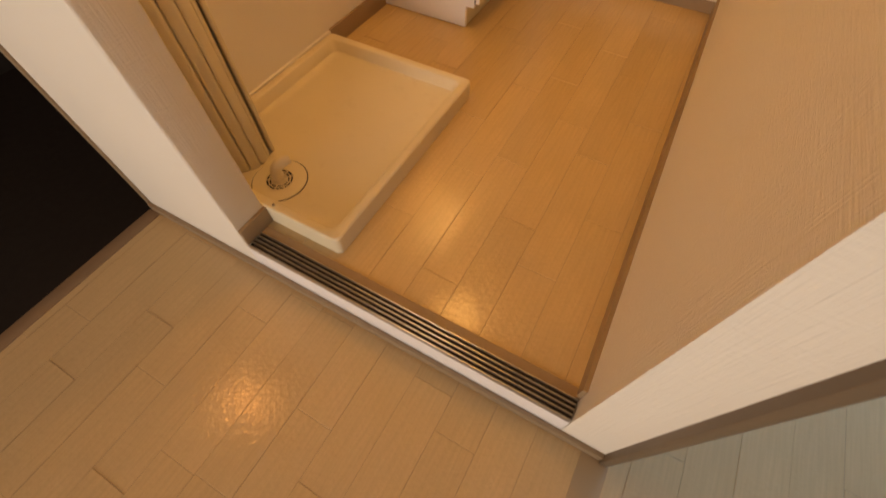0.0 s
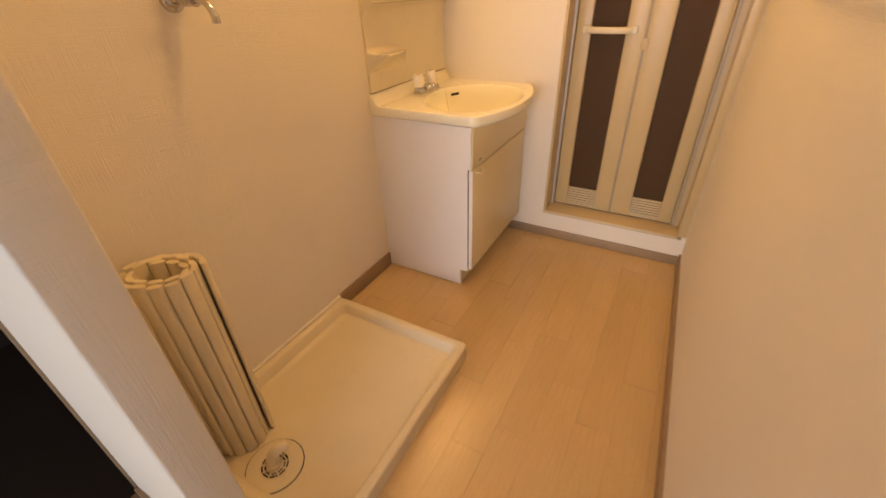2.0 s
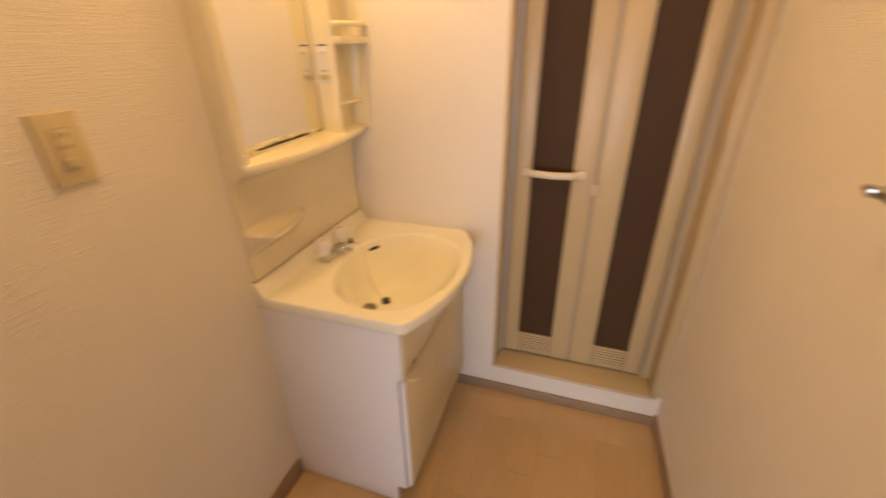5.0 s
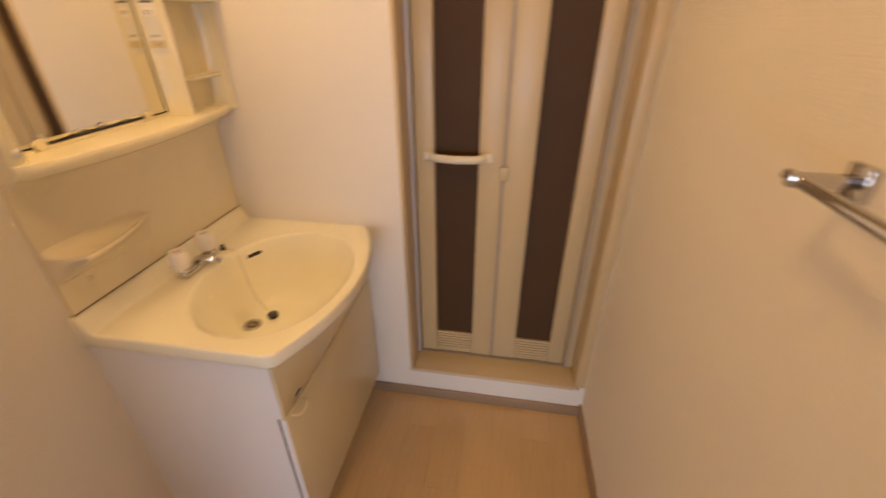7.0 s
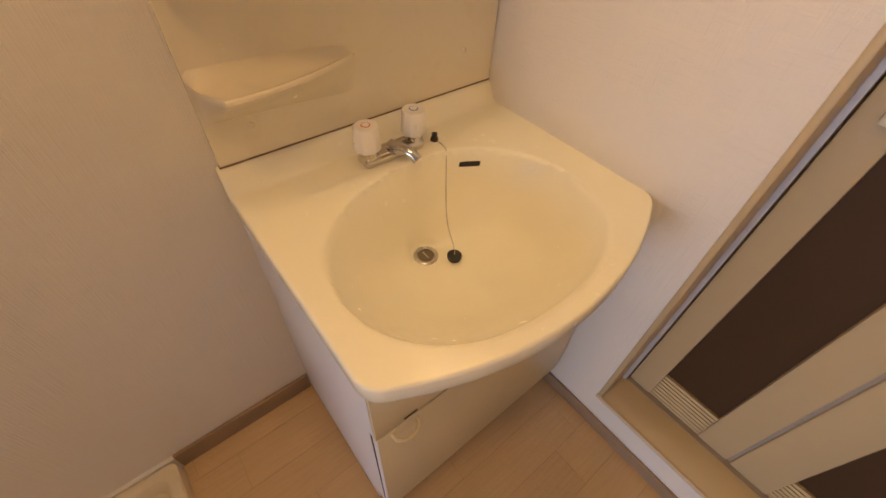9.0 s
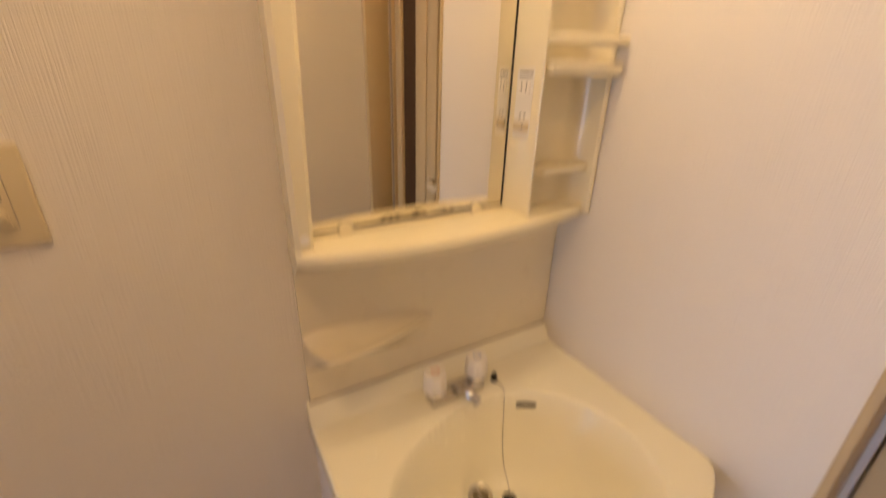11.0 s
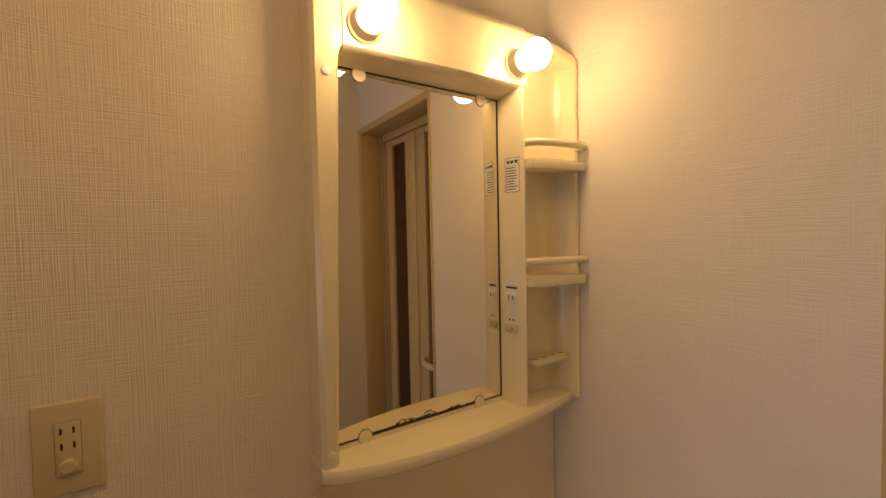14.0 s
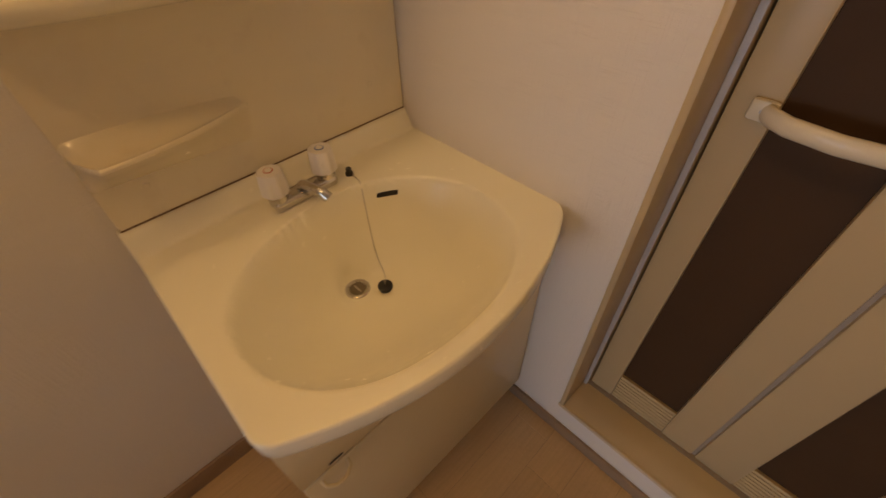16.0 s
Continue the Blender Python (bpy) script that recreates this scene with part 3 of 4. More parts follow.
for dy, mark in ((-0.051, RED), (0.051, BLUE)):
    part("stem", lathe(bmesh.new(), [(0.0175, 0.0), (0.0175, 0.014), (0.0145, 0.022)], (FX, FY + dy, FZ + 0.012), sides=22), CHROME, faucet)
    bm = bmesh.new()
    rings = []
    for r, h in ((0.0215, 0.0), (0.0245, 0.004), (0.0222, 0.042), (0.0205, 0.0470), (0.014, 0.0478)):
        rings.append([(FX + r * (1 + 0.035 * math.cos(8 * t)) * math.cos(t), FY + dy + r * (1 + 0.035 * math.cos(8 * t)) * math.sin(t), FZ + 0.033 + h) for t in (2 * math.pi * k / 48 for k in range(48))])
    knob = part("knob", loft(bm, rings), KNOB, faucet, "white fluted knob")
    part("mark", lathe(bmesh.new(), [(0.0085, 0.0), (0.0085, 0.0006), (0.007, 0.0008)], (FX, FY + dy, FZ + 0.0808), sides=20), mark, knob)
    part("mark_cap", lathe(bmesh.new(), [(0.0068, 0.0), (0.0065, 0.0006)], (FX, FY + dy, FZ + 0.0816), sides=20), KNOB, knob)

# ---- drain plug on its chain ----
plug = thing("basin_plug", (0.235, -0.268, 0.572), "black rubber basin plug on a steel bead chain", "plug")
part("stopper", lathe(bmesh.new(), [(0.0135, 0.0), (0.0155, 0.006), (0.0155, 0.011), (0.012, 0.013)], (0.234, -0.270, basin_height(0.234, -0.270) + 0.0015), sides=24), RUBBER, plug)
part("chain_post", lathe(bmesh.new(), [(0.008, 0.0), (0.008, 0.006), (0.005, 0.011), (0.006, 0.016)], (0.086, -0.216, 0.7615), sides=16), RUBBER, plug)
a, b = Vector((0.092, -0.216, 0.770)), Vector((0.234, -0.270, 0.590))
chain = []
for k in range(25):
    t = k / 24
    p = a.lerp(b, t)
    p.y += 0.010 * math.sin(math.pi * t) + 0.004 * math.sin(3 * math.pi * t)
    p.z = max(basin_height(p.x, p.y) + 0.0022, 0.0) if t < 0.93 else basin_height(0.234, -0.27) + 0.0145 + 0.004 * math.sin(math.pi * (t - 0.93) / 0.07)
    chain.append(p)
part("chain", tube(bmesh.new(), chain, 0.0010, 6), STEEL, plug, "thin steel chain")

# ---- splash board with soap ledge ----
splash = thing("splash_board", (0.0, -0.3, 0.805), "cream moulded splash board with a soap ledge", "splash board")
bm = bmesh.new()
NS = 40
prof = [(0.0, 0.807), (0.010, 0.807), (0.010, 1.045), (0.013, 1.070), (0.024, 1.090), (0.040, 1.100), (0.050, 1.112), (0.0, 1.112)]
sect = []
for y in (-0.597, -0.003):
    sect.append([bm.verts.new((x, y, z)) for x, z in prof])
for k in range(len(prof)):
    m = (k + 1) % len(prof)
    bm.faces.new((sect[0][k], sect[1][k], sect[1][m], sect[0][m]))
bm.faces.new(sect[0]), bm.faces.new(sect[1][::-1])
part("board", bm, SPLASH, splash)
part("seam", boxed(0.0, 0.0108, -0.598, -0.002, 0.8045, 0.8075), material("brown_seam", (0.22, 0.14, 0.07), 0.6), splash)
bm = bmesh.new()
rings = []
for scale, z in ((0.0, 0.880), (0.14, 0.888), (0.40, 0.904), (0.68, 0.921), (0.93, 0.935), (1.0, 0.940), (1.0, 0.944), (0.965, 0.9465), (0.90, 0.9455), (0.80, 0.9440), (0.60, 0.9445), (0.38, 0.9470), (0.20, 0.9515), (0.08, 0.957), (0.0, 0.963)):
    line = []
    for k in range(NS + 1):
        v = k / NS
        depth = 0.080 * min(1.0, v / 0.10) ** 0.6 * (1 - max(0.0, (v - 0.14) / 0.86) ** 1.9) ** 1.05
        line.append((0.0098 + depth * scale, -0.5965 + v * 0.262 * (0.96 + 0.04 * scale), z - 0.013 * v * v))
    rings.append(line + [(0.006, line[-1][1], z), (0.006, -0.5965, z)])
part("soap_ledge", loft(bm, rings), SPLASH, splash, "shallow moulded soap ledge")
for y, z in ((-0.530, 0.862), (-0.085, 0.885)):
    part("screw_cap", lathe(bmesh.new(), [(0.0055, 0.0), (0.0055, 0.0015), (0.004, 0.0022)], (0.010, y, z), "X", 16), SPLASH, splash)

# ---- mirror unit ----
unit = thing("mirror_unit", (0.0, -0.3, 1.104), "cream moulded vanity mirror unit with two lit bulbs and side shelves", "mirror cabinet")
ML, MR, MB, MT = -0.599, -0.003, 1.106, 1.948
part("back_board", boxed(0.0, 0.012, ML + 0.004, MR - 0.002, MB + 0.02, MT - 0.01), CREAM, unit)
# left stile, its inner face slanting back to the glass
bm = bmesh.new()
rings = []
for z, w, x, b in ((MB + 0.02, 0.029, 0.064, 0.006), (MB + 0.05, 0.029, 0.064, 0.006), (1.800, 0.047, 0.064, 0.006), (1.810, 0.049, 0.064, 0.004),
                   (1.819, 0.053, 0.064, 0.0004), (1.922, 0.053, 0.064, 0.0004), (1.940, 0.053, 0.058, 0.0004), (1.948, 0.053, 0.046, 0.0004)):
    rings.append([(0.012, ML + 0.001, z), (x - 0.007, ML + 0.001, z), (x, ML + 0.008, z), (x, ML + w - b, z), (x - b, ML + w, z), (0.012, ML + w, z)])
loft(bm, rings)
part("left_stile", bm, CREAM, unit)
# top band: deep lamp board, standing out further towards the niche
def lamp_front(y):
    t = (y - ML) / 0.43
    return 0.064 + 0.015 * t + 0.003 * math.sin(math.pi * t)


bm = bmesh.new()
sect = []
for k in range(13):
    y = ML + 0.0535 + k / 12 * (-0.150 - ML - 0.0535)
    xf = lamp_front(y)
    s = [(0.012, 1.801), (0.0172, 1.802), (xf - 0.014, 1.811), (xf - 0.006, 1.812), (xf, 1.818), (xf, 1.922), (xf - 0.006, 1.940), (xf - 0.018, 1.948), (0.012, 1.948)]
    sect.append([bm.verts.new((x, y, z)) for x, z in s])
for a, b in zip(sect, sect[1:]):
    for k in range(9):
        m = (k + 1) % 9
        bm.faces.new((a[k], b[k], b[m], a[m]))
bm.faces.new(sect[0]), bm.faces.new(sect[-1][::-1])
part("lamp_board", bm, CREAM, unit)
# right stile: slanting face beside the glass, then the niche wall
bm = prism(bmesh.new(), [(0.012, -0.1795), (0.079, -0.1695), (0.083, -0.1670), (0.083, -0.1635), (0.079, -0.1605), (0.012, -0.1600)], MB + 0.02, 1.8175)
part("right_stile", bm, CREAM, unit)
curve = [(0.012, -0.1595), (0.078, -0.1595), (0.056, -0.151), (0.038, -0.135), (0.031, -0.110), (0.029, -0.060), (0.034, -0.036), (0.050, -0.022), (0.070, -0.015),
         (0.088, -0.0125), (0.092, -0.008), (0.092, -0.003), (0.012, -0.003)]
bm = bmesh.new()
loft(bm, [[(x, y, z - (0.0 if z < 1.5 else 0.014 + 0.032 * max(0.0, (y + 0.139) / 0.136) ** 1.5)) for x, y in curve] for z in (MB + 0.02, 1.30, MT - 0.004)])
part("niche_scoop", bm, CREAM, unit)
# rounded cap that closes the niche above
bm = bmesh.new()
cap = [(0.012, -0.1492), (0.060, -0.1492), (0.074, -0.100), (0.083, -0.050), (0.090, -0.012), (0.090, -0.004), (0.012, -0.004)]
rings = []
for inset, lift in ((0.010, -0.024), (0.002, -0.018), (0.0, -0.008), (0.002, -0.002), (0.008, 0.0)):
    rings.append([(max(x - inset, 0.012), y, 1.944 + lift - 0.030 * ((y + 0.1385) / 0.1345) - 0.012 * max(0.0, (y + 0.03) / 0.026) ** 2) for x, y in cap])
part("niche_cap", loft(bm, rings), CREAM, unit)
# bottom shelf with a bowed front and drooping lip
bm = bmesh.new()
rings = []
for inset, z in ((0.040, MB), (0.012, MB + 0.003), (0.003, MB + 0.010), (0.0, MB + 0.018), (0.0, MB + 0.026), (0.004, MB + 0.031), (0.010, MB + 0.032)):
    line = [(0.0, ML, z)]
    for k in range(NS + 1):
        v = k / NS
        x = 0.069 + 0.048 * (math.sin(math.pi * v ** 0.85) ** 0.9) + 0.008 * v
        corner = min(v, 1 - v) * 0.6
        if corner < 0.006:
            x -= 0.006 - math.sqrt(max(0.006 ** 2 - (0.006 - corner) ** 2, 0.0))
        line.append((max(x - inset, 0.02), ML + 0.596 * v, z))
    line.append((0.0, MR, z))
    rings.append(line)
part("bottom_shelf", loft(bm, rings), CREAM, unit, "bowed cream shelf under the mirror")
glass = part("mirror_glass", boxed(0.0125, 0.0170, -0.572, -0.184, 1.150, 1.7985), MIRROR, unit, "silvered mirror pane", smooth=0)
part("glass_edge", boxed(0.0121, 0.0168, -0.5745, -0.1790, 1.1470, 1.8040), DARK, glass)
part("glass_bed", boxed(0.012, 0.0172, -0.572, -0.176, MB + 0.030, 1.146, 0.003), CREAM, unit)
for y, z in ((-0.500, 1.7940), (-0.227, 1.7940), (-0.507, 1.149), (-0.244, 1.149)):
    part("mirror_clip", lathe(bmesh.new(), [(0.0128, 0.0), (0.0128, 0.0016), (0.0118, 0.0026), (0.004, 0.0028)], (0.0174, y, z), "X", 24), CREAM, unit)
    part("clip_edge", lathe(bmesh.new(), [(0.0136, 0.0), (0.0136, 0.0008)], (0.0171, y, z), "X", 24), DARK, unit)
rng = random.Random(5)
bm = bmesh.new()
for k in range(240):
    y = -0.475 + 0.215 * rng.random()
    peak = 0.010 * math.exp(-((y + 0.425) / 0.022) ** 2) + 0.013 * math.exp(-((y + 0.372) / 0.014) ** 2) + 0.006 * math.exp(-((y + 0.31) / 0.02) ** 2)
    z = 1.1502 + peak * rng.random() ** 1.2
    w, h = 0.0008 + 0.0022 * rng.random(), 0.0006 + 0.0016 * rng.random()
    box(bm, 0.01705, 0.01722, y - w, y + w, z, z + h)
for k in range(90):
    y = -0.500 + 0.270 * k / 90
    box(bm, 0.01705, 0.01721, y, y + 0.0032, 1.1502, 1.1512 + 0.0022 * rng.random())
part("silvering_stain", bm, DARK, glass, "black corroded silvering along the lower edge")
for y, z in ((-0.575, 1.771), (-0.583, 1.158)):
    part("screw_cap", lathe(bmesh.new(), [(0.0075, 0.0), (0.0075, 0.002), (0.006, 0.003)], (0.064, y, z), "X", 18), KNOB, unit)
# bulbs
for y, z in ((-0.509, 1.855), (-0.181, 1.857)):
    sock = part("bulb_socket", lathe(bmesh.new(), [(0.031, 0.0), (0.031, 0.003), (0.0265, 0.0045), (0.0255, 0.010), (0.0235, 0.022), (0.021, 0.024)], (lamp_front(y) - 0.001, y, z), "X", 28), material("socket_resin", (0.50, 0.43, 0.33), 0.5), unit, "beige lamp socket")
    bm = bmesh.new()
    prof = [(0.016, 0.0), (0.018, 0.006)] + [(0.0292 * math.sin(radians(a)), 0.041 - 0.0292 * math.cos(radians(a))) for a in range(30, 180, 10)] + [(0.002, 0.0701)]
    part("bulb", lathe(bm, prof, (lamp_front(y) + 0.0145, y, z), "X", 28), GLOW, unit, "round frosted bulb, lit")
# niche shelves with rails
for z, dip in ((1.663, 0.0), (1.411, 0.0)):
    bm = bmesh.new()
    out = [(0.012, -0.145), (0.070, -0.160), (0.090, -0.152), (0.104, -0.118), (0.112, -0.060), (0.116, -0.010), (0.104, -0.004), (0.012, -0.004)]
    shelf = part("side_shelf", prism(bm, out, z - 0.018, z + 0.004, 0.006), CREAM, unit)
    pts = [(0.066, -0.157, z + 0.034), (0.082, -0.156, z + 0.037), (0.096, -0.138, z + 0.038), (0.106, -0.090, z + 0.038), (0.113, -0.040, z + 0.038), (0.112, -0.010, z + 0.038), (0.085, -0.007, z + 0.037)]
    part("shelf_rail", tube(bmesh.new(), pts, 0.0082, 12), CREAM, shelf)
# cup holder in the lowest niche
holder = part("brush_holder", boxed(0.012, 0.078, -0.132, -0.014, 1.216, 1.225, 0.003), CREAM, unit, "cream toothbrush holder")
for k in range(4):
    y = -0.115 + 0.028 * k
    part("holder_hole", lathe(bmesh.new(), [(0.009, 0.0), (0.009, 0.0006)], (0.056, y, 1.2248), sides=18), material("holder_shade", (0.38, 0.31, 0.2), 0.5), holder)
    bm = bmesh.new()
    n = 20
    part("holder_ring", tube(bm, [(0.056 + 0.0105 * math.cos(2 * math.pi * j / n), y + 0.0105 * math.sin(2 * math.pi * j / n), 1.226) for j in range(n + 1)], 0.002, 6), CREAM, holder)
# labels and switch on the slanting face
SLOPE = math.atan2(0.0100, 0.067)


def on_stile(u, z, w, h, d, name, mat, parent, lift=0.0003, bevel=0.0, smooth=30):
    """A flat piece on the slanting face, u metres out from the glass."""
    ob = part(name, boxed(-w / 2, w / 2, -d, 0.0, -h / 2, h / 2, bevel=bevel), mat, parent, smooth=smooth)
    ob.matrix_basis = Matrix.Translation((0.012 + u * math.cos(SLOPE), -0.1795 + u * math.sin(SLOPE), z)) @ Matrix.Rotation(SLOPE, 4, "Z") @ Matrix.Translation((0, -lift, 0))
    return ob


notice = on_stile(0.043, 1.634, 0.040, 0.074, 0.0004, "notice_label", LABEL, unit)
for dz in (0.0362, -0.0362):
    on_stile(0.043, 1.634 + dz, 0.0385, 0.0009, 0.0006, "border", INK, notice)
for du in (-0.0188, 0.0188):
    on_stile(0.043 + du, 1.634, 0.0009, 0.0722, 0.0006, "border", INK, notice)
on_stile(0.043, 1.6535, 0.037, 0.0007, 0.0006, "border", INK, notice)
for du in (-0.010, 0.000, 0.011):
    on_stile(0.043 + du, 1.6618, 0.0075, 0.0065, 0.0006, "heading_bar", INK, notice)
rng = random.Random(3)
for k in range(9):
    w = 0.022 + 0.011 * rng.random()
    on_stile(0.043 - (0.034 - w) / 2 * 0.9, 1.6490 - 0.0056 * k, w, 0.0020, 0.0006, "text_bar", INK, notice)
power = on_stile(0.036, 1.342, 0.038, 0.117, 0.0006, "power_label", LABEL, unit)
on_stile(0.037, 1.392, 0.030, 0.0045, 0.0008, "text_bar", INK, power)
sock = on_stile(0.036, 1.371, 0.026, 0.019, 0.003, "socket", KNOB, power, bevel=0.0008)
for du in (-0.0055, 0.0055):
    on_stile(0.036 + du, 1.371, 0.0024, 0.009, 0.0033, "slot", DARK, sock)
for du in (-0.005, 0.005):
    on_stile(0.036 + du, 1.322, 0.0045, 0.0045, 0.0008, "text_bar", INK, power)
rocker = on_stile(0.036, 1.304, 0.034, 0.016, 0.004, "light_switch", PLATE, power, bevel=0.001)
on_stile(0.040, 1.304, 0.0035, 0.0035, 0.0043, "dot", INK, rocker)

# ---- folding bathroom door ----
bath = thing("door_2", (0.87, 0.1, 0.103), "cream folding bathroom door with two brown panes, shut", "door", kind="structure")
FL, FR, FB, FT = 0.566, 1.225, 0.103, 2.02
part("sill", boxed(FL + 0.0115, 1.209, -0.001, 0.100, 0.1325, 0.147, 0.001), SILL, bath)
part("sill_nosing", boxed(FL + 0.009, 1.206, -0.006, -0.0015, 0.1325, 0.148, 0.003), SILL, bath)
part("jamb", boxed(FL + 0.0115, FL + 0.024, -0.006, 0.098, 0.1485, FT + 0.008, 0.003), FRAME, bath)
part("jamb", boxed(FR - 0.020, FR + 0.0185, -0.005, 0.098, 0.1485, FT + 0.008, 0.003), FRAME, bath)
part("head", boxed(FL + 0.0245, FR - 0.0205, -0.006, 0.098, FT - 0.022, FT + 0.008, 0.003), FRAME, bath)
part("frame_side", boxed(FL + 0.012, FL + 0.034, 0.099, 0.165, FB + 0.001, FT), FRAME, bath)
part("frame_side", boxed(FR - 0.054, FR - 0.004, 0.099, 0.165, FB, FT), FRAME, bath)
part("frame_top", boxed(FL + 0.034, FR - 0.054, 0.099, 0.165, FT - 0.052, FT), FRAME, bath)
part("frame_bottom", boxed(FL + 0.034, FR - 0.054, 0.1005, 0.165, 0.1325, 0.146), FRAME, bath)
part("gasket", boxed(FL + 0.0245, FL + 0.034, 0.092, 0.0985, 0.1485, FT - 0.024), STRIP, bath, "pale alloy sealing strip")
part("gasket", boxed(FR - 0.050, FR - 0.042, 0.092, 0.0985, 0.1485, FT - 0.024), GASKET, bath)
# grey-brown strip standing in for the shaded gap under the leaves
part("sill_channel", boxed(FL + 0.034, FR - 0.034, 0.1005, 0.118, 0.1465, 0.1485), GASKET, bath)
D0, D1, DZ0, DZ1 = 0.110, 0.142, 0.1495, 1.966
for x0, x1, p0, p1 in ((0.603, 0.881, 0.664, 0.805), (0.889, 1.168, 0.977, 1.111)):
    leaf = part("leaf_frame", box(bmesh.new(), x0, p0, D0, D1, DZ0, DZ1, 0.004), FRAME, bath)
    part("stile", boxed(p1, x1, D0, D1, DZ0, DZ1, 0.004), FRAME, leaf)
    part("top_rail", boxed(p0, p1, D0 + 0.003, D1, 1.938, DZ1 - 0.002, 0.002), FRAME, leaf)
    part("bottom_rail", boxed(p0, p1, D0 + 0.003, D1, DZ0 + 0.001, 0.160, 0.002), FRAME, leaf)
    part("pane", boxed(p0 - 0.004, p1 + 0.004, 0.124, 0.130, 0.248, 1.942), PANE, leaf, "dark brown frosted resin pane")
    part("louvre_back", boxed(p0 - 0.002, p1 + 0.002, 0.128, 0.132, 0.150, 0.250), material("louvre_shade", (0.35, 0.27, 0.18), 0.6), leaf)
    for k in range(7):
        z = 0.1615 + 0.0132 * k
        ob = part("louvre_slat", boxed(p0, p1, -0.006, 0.006, -0.0045, 0.0045, 0.001, 1), FRAME, leaf)
        ob.matrix_basis = Matrix.Translation((0, 0.1205, z + 0.003)) @ Matrix.Rotation(radians(-10), 4, "X")
part("fold_gap", boxed(0.8815, 0.8885, 0.116, 0.140, DZ0, DZ1), GASKET, bath, "grey folding joint")
grip = [(0.650, 0.104, 0.990), (0.660, 0.088, 0.990), (0.684, 0.074, 0.990), (0.740, 0.066, 0.990), (0.796, 0.074, 0.990), (0.820, 0.088, 0.990), (0.830, 0.104, 0.990)]
bm = tube(bmesh.new(), grip, 0.0085, 14)
for v in bm.verts:
    v.co.z = 0.975 + (v.co.z - 0.990) * 1.55
    v.co.y += 0.004
part("grip_bar", bm, GRIP, bath, "cream bowed grip bar")
for x in (0.648, 0.832):
    foot = part("grip_foot", boxed(x - 0.017, x + 0.017, 0.098, 0.1105, 0.960, 0.990, 0.005), GRIP, bath)
    part("screw", lathe(bmesh.new(), [(0.003, 0.0), (0.003, -0.001)], (x, 0.0980, 0.975), "Y", 10), STEEL, foot)
part("latch", boxed(0.873, 0.901, 0.1045, 0.1098, 0.902, 0.948, 0.004), FRAME, bath)
# added sheet, coloured dark in place of the unlit bathroom behind the leaves
setting("wall_bath_back", boxed(0.40, 1.40, 0.205, 0.24, -0.1, TOP), material("bath_darkness", (0.12, 0.09, 0.07), 0.6), "added dark sheet standing in for the unlit bathroom behind the door", "wall")

# ---- towel rail on the long wall ----
rail = thing("towel_rail", (1.25, -0.85, 1.21), "chrome wall-mounted towel rail", "towel rail")
for y in (-0.690, -1.130):
    part("bracket", boxed(RIGHT(y) - 0.010, RIGHT(y), y - 0.016, y + 0.016, 1.194, 1.232, 0.003), CHROME, rail)
    part("arm", boxed(RIGHT(y) - 0.070, RIGHT(y) - 0.008, y - 0.006, y + 0.006, 1.205, 1.221, 0.003), CHROME, rail)
part("bar", tube(bmesh.new(), [(RIGHT(-0.69) - 0.060, -0.672, 1.213), (RIGHT(-0.69) - 0.060, -1.148, 1.213)], 0.007, 14), CHROME, rail)

# ---- ceiling lamp shade and hall fittings out of sight ----
lampbody = thing("ceiling_light", (0.60, -0.90, 2.20), "round white ceiling light", "ceiling light")
part("base", lathe(bmesh.new(), [(0.06, 0.20), (0.06, 0.17), (0.13, 0.10), (0.14, 0.01), (0.135, 0.0)], (0.60, -0.90, 2.20), sides=32), WHITE, lampbody)
window = thing("window_1", (0.55, -5.86, 0.02), "wide hall window letting in daylight", "window", kind="structure")
part("window_frame", boxed(-0.75, 1.85, -5.90, -5.86, 0.02, 0.06), ALU, window)
part("window_frame", boxed(-0.75, 1.85, -5.90, -5.86, 1.56, 1.60), ALU, window)
part("mullion", boxed(0.53, 0.57, -5.90, -5.86, 0.06, 1.56), ALU, window)

window = thing("window_2", (1.92, 1.36, 0.55), "room window letting in daylight", "window", kind="structure")
part("window_frame", boxed(1.50, 2.35, 1.34, 1.38, 0.55, 0.59), ALU, window)
part("window_frame", boxed(1.50, 2.35, 1.34, 1.38, 1.91, 1.95), ALU, window)
part("mullion", boxed(1.905, 1.945, 1.34, 1.38, 0.59, 1.91), ALU, window)

# ---- floors, plank by plank ----
PW, PL = 0.1062, 0.456
plank_mesh = {}


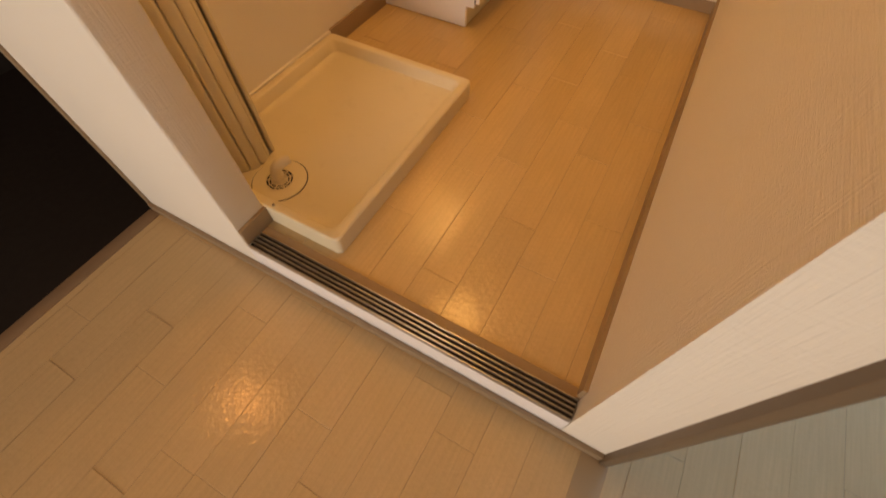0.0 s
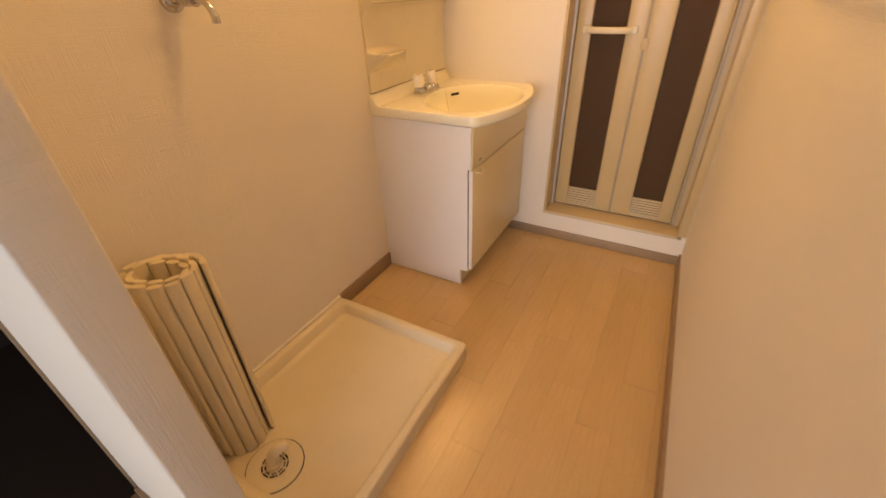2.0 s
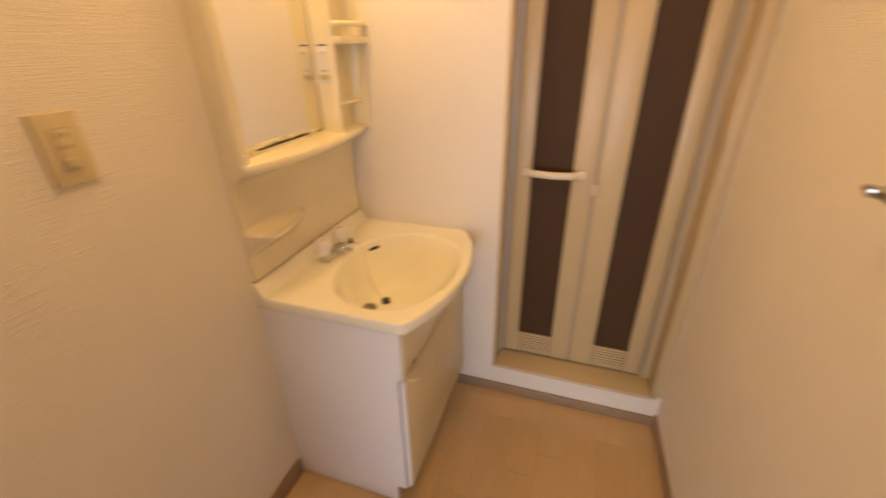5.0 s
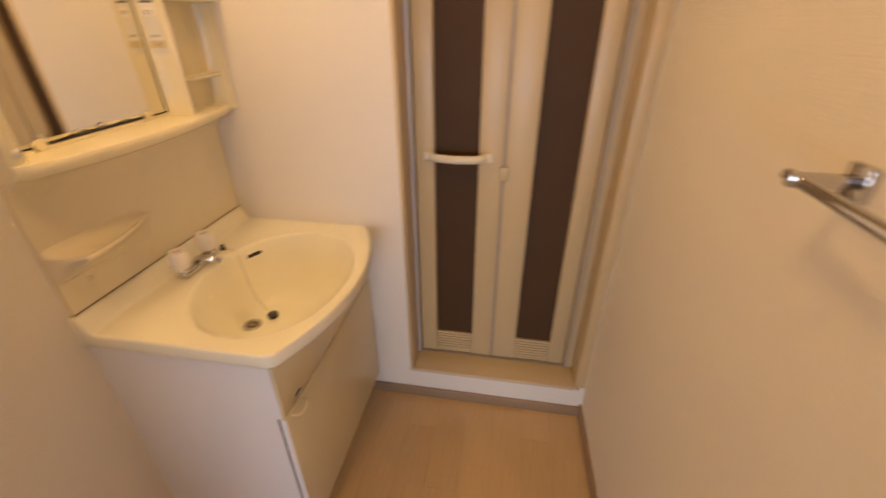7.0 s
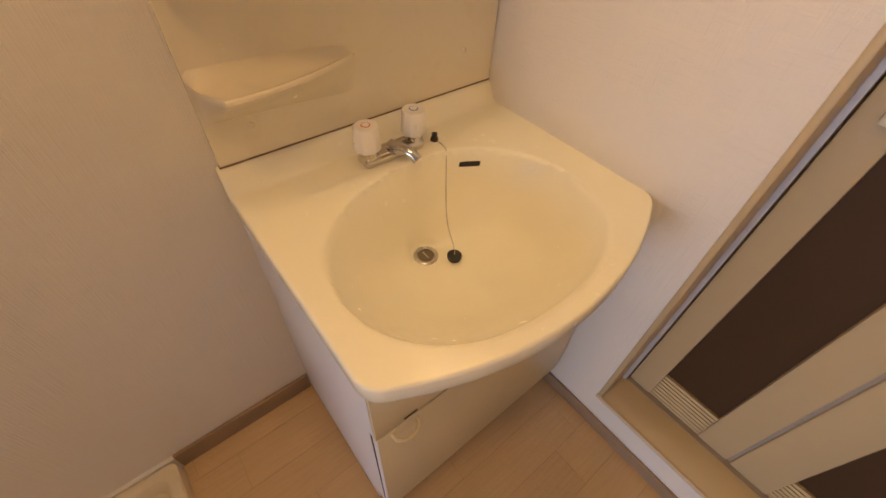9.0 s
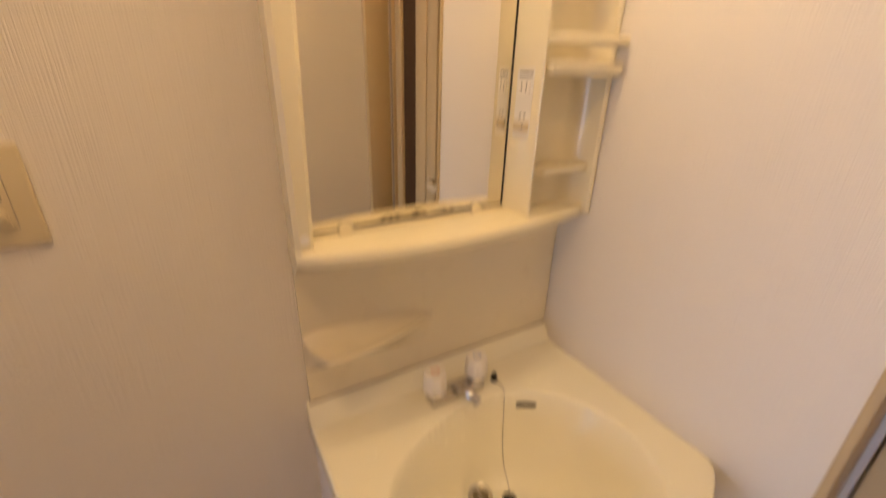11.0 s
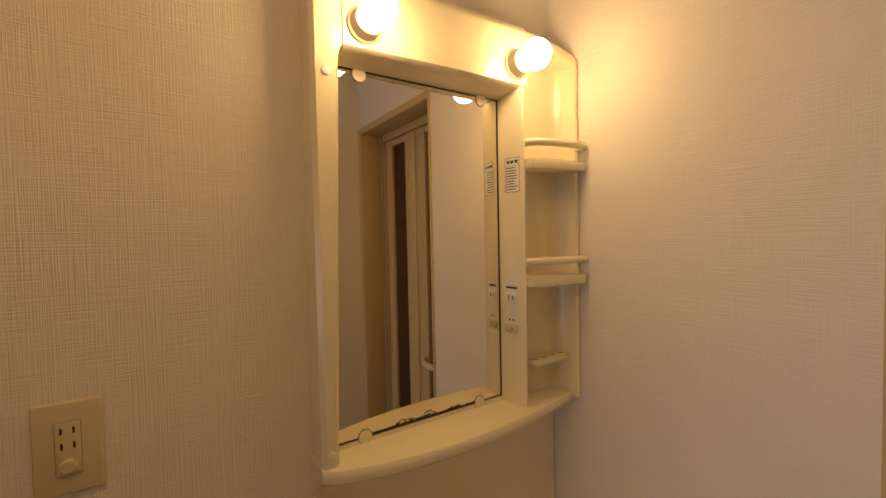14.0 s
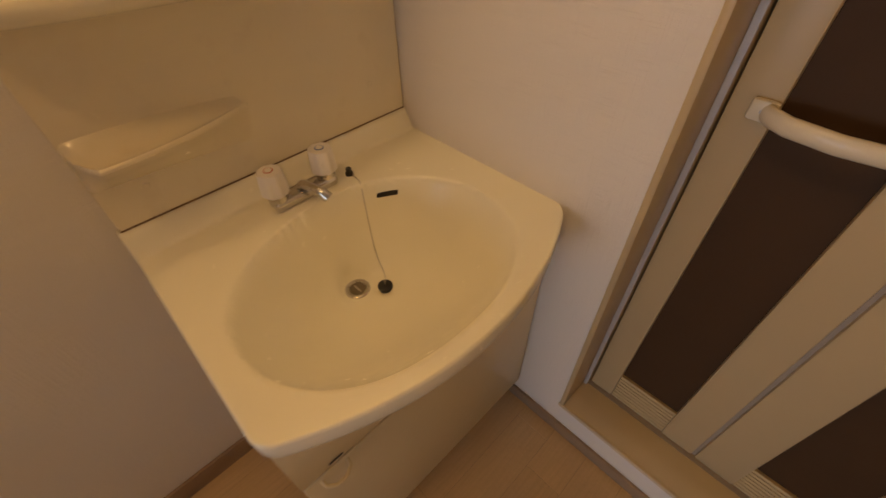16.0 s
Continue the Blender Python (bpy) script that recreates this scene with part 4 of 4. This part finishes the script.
def planks(floor_ob, x_first, columns, y0, y1, x0, x1, z, joints):
    """Planks along y; shared meshes by size."""
    for c in range(columns):
        a = max(x_first + c * PW, x0) + 0.0004
        b = min(x_first + (c + 1) * PW, x1) - 0.0004
        if b - a < 0.004:
            continue
        first = joints[c % len(joints)]
        y = first - PL * math.ceil((first - y0) / PL)
        while y < y1:
            lo, hi = max(y, y0) + 0.0006, min(y + PL, y1) - 0.0004
            y += PL
            if hi - lo < 0.006:
                continue
            key = (round(b - a, 4), round(hi - lo, 4))
            if key not in plank_mesh:
                w, h = key[0] / 2, key[1] / 2
                bm = bmesh.new()
                low = [bm.verts.new((sx * w, sy * h, -0.003)) for sx, sy in ((-1, -1), (1, -1), (1, 1), (-1, 1))]
                mid = [bm.verts.new((sx * w, sy * h, -0.0006)) for sx, sy in ((-1, -1), (1, -1), (1, 1), (-1, 1))]
                top = [bm.verts.new((sx * (w - 0.0008), sy * (h - 0.0008), 0.0)) for sx, sy in ((-1, -1), (1, -1), (1, 1), (-1, 1))]
                for p, q in ((low, mid), (mid, top)):
                    for k in range(4):
                        bm.faces.new((p[k], p[(k + 1) % 4], q[(k + 1) % 4], q[k]))
                bm.faces.new(top)
                plank_mesh[key] = mesh_of("plank", bm, PLANK, 0)
            ob = new("plank", plank_mesh[key])
            ob.parent = floor_ob
            ob.location = ((a + b) / 2, (lo + hi) / 2, z + 0.0006 * math.sin(17.0 * c + 9.0 * y))
            ob.rotation_euler = (0.0011 * math.sin(5.0 * c + 31.0 * y), 0.0016 * math.sin(11.0 * c + 7.0 * y), 0)


base = setting("floor", boxed(-0.01, 1.28, -1.762, 0.01, -0.10, -0.0012), JOINT, "light beige wood-look vinyl plank floor")
planks(base, 0.702 - 7 * PW, 13, -1.738, -0.002, 0.002, 1.272, 0.0, [-1.40, -1.30, -1.50, -1.63, -1.31, -1.42, -1.512, -1.285, -1.643, -1.390, -1.512, -1.286, -1.6])
hall = setting("floor_hall", boxed(-0.10, 3.0, -5.80, STEP, HALL - 0.12, HALL - 0.0012), JOINT, "light beige wood-look vinyl plank hall floor", "floor")
setting("floor_room", boxed(1.40, 3.0, STEP, 1.30, HALL - 0.12, HALL - 0.0012), JOINT, "light beige wood-look vinyl floor of the room beyond", "floor")
HALL_JOINTS = [-2.28, -2.17, -2.29, -2.072, -2.190, -1.94, -2.295, -1.835, -2.07, -2.19, -2.32, -1.95, -2.08, -2.25]
planks(hall, 0.170 - 3 * PW, 14, -3.2, STEP - 0.002, -0.066, 1.402, HALL, HALL_JOINTS)
planks(hall, 0.170 + 11 * PW, 9, -3.0, -0.6, 1.402, 2.2, HALL, HALL_JOINTS[3:])
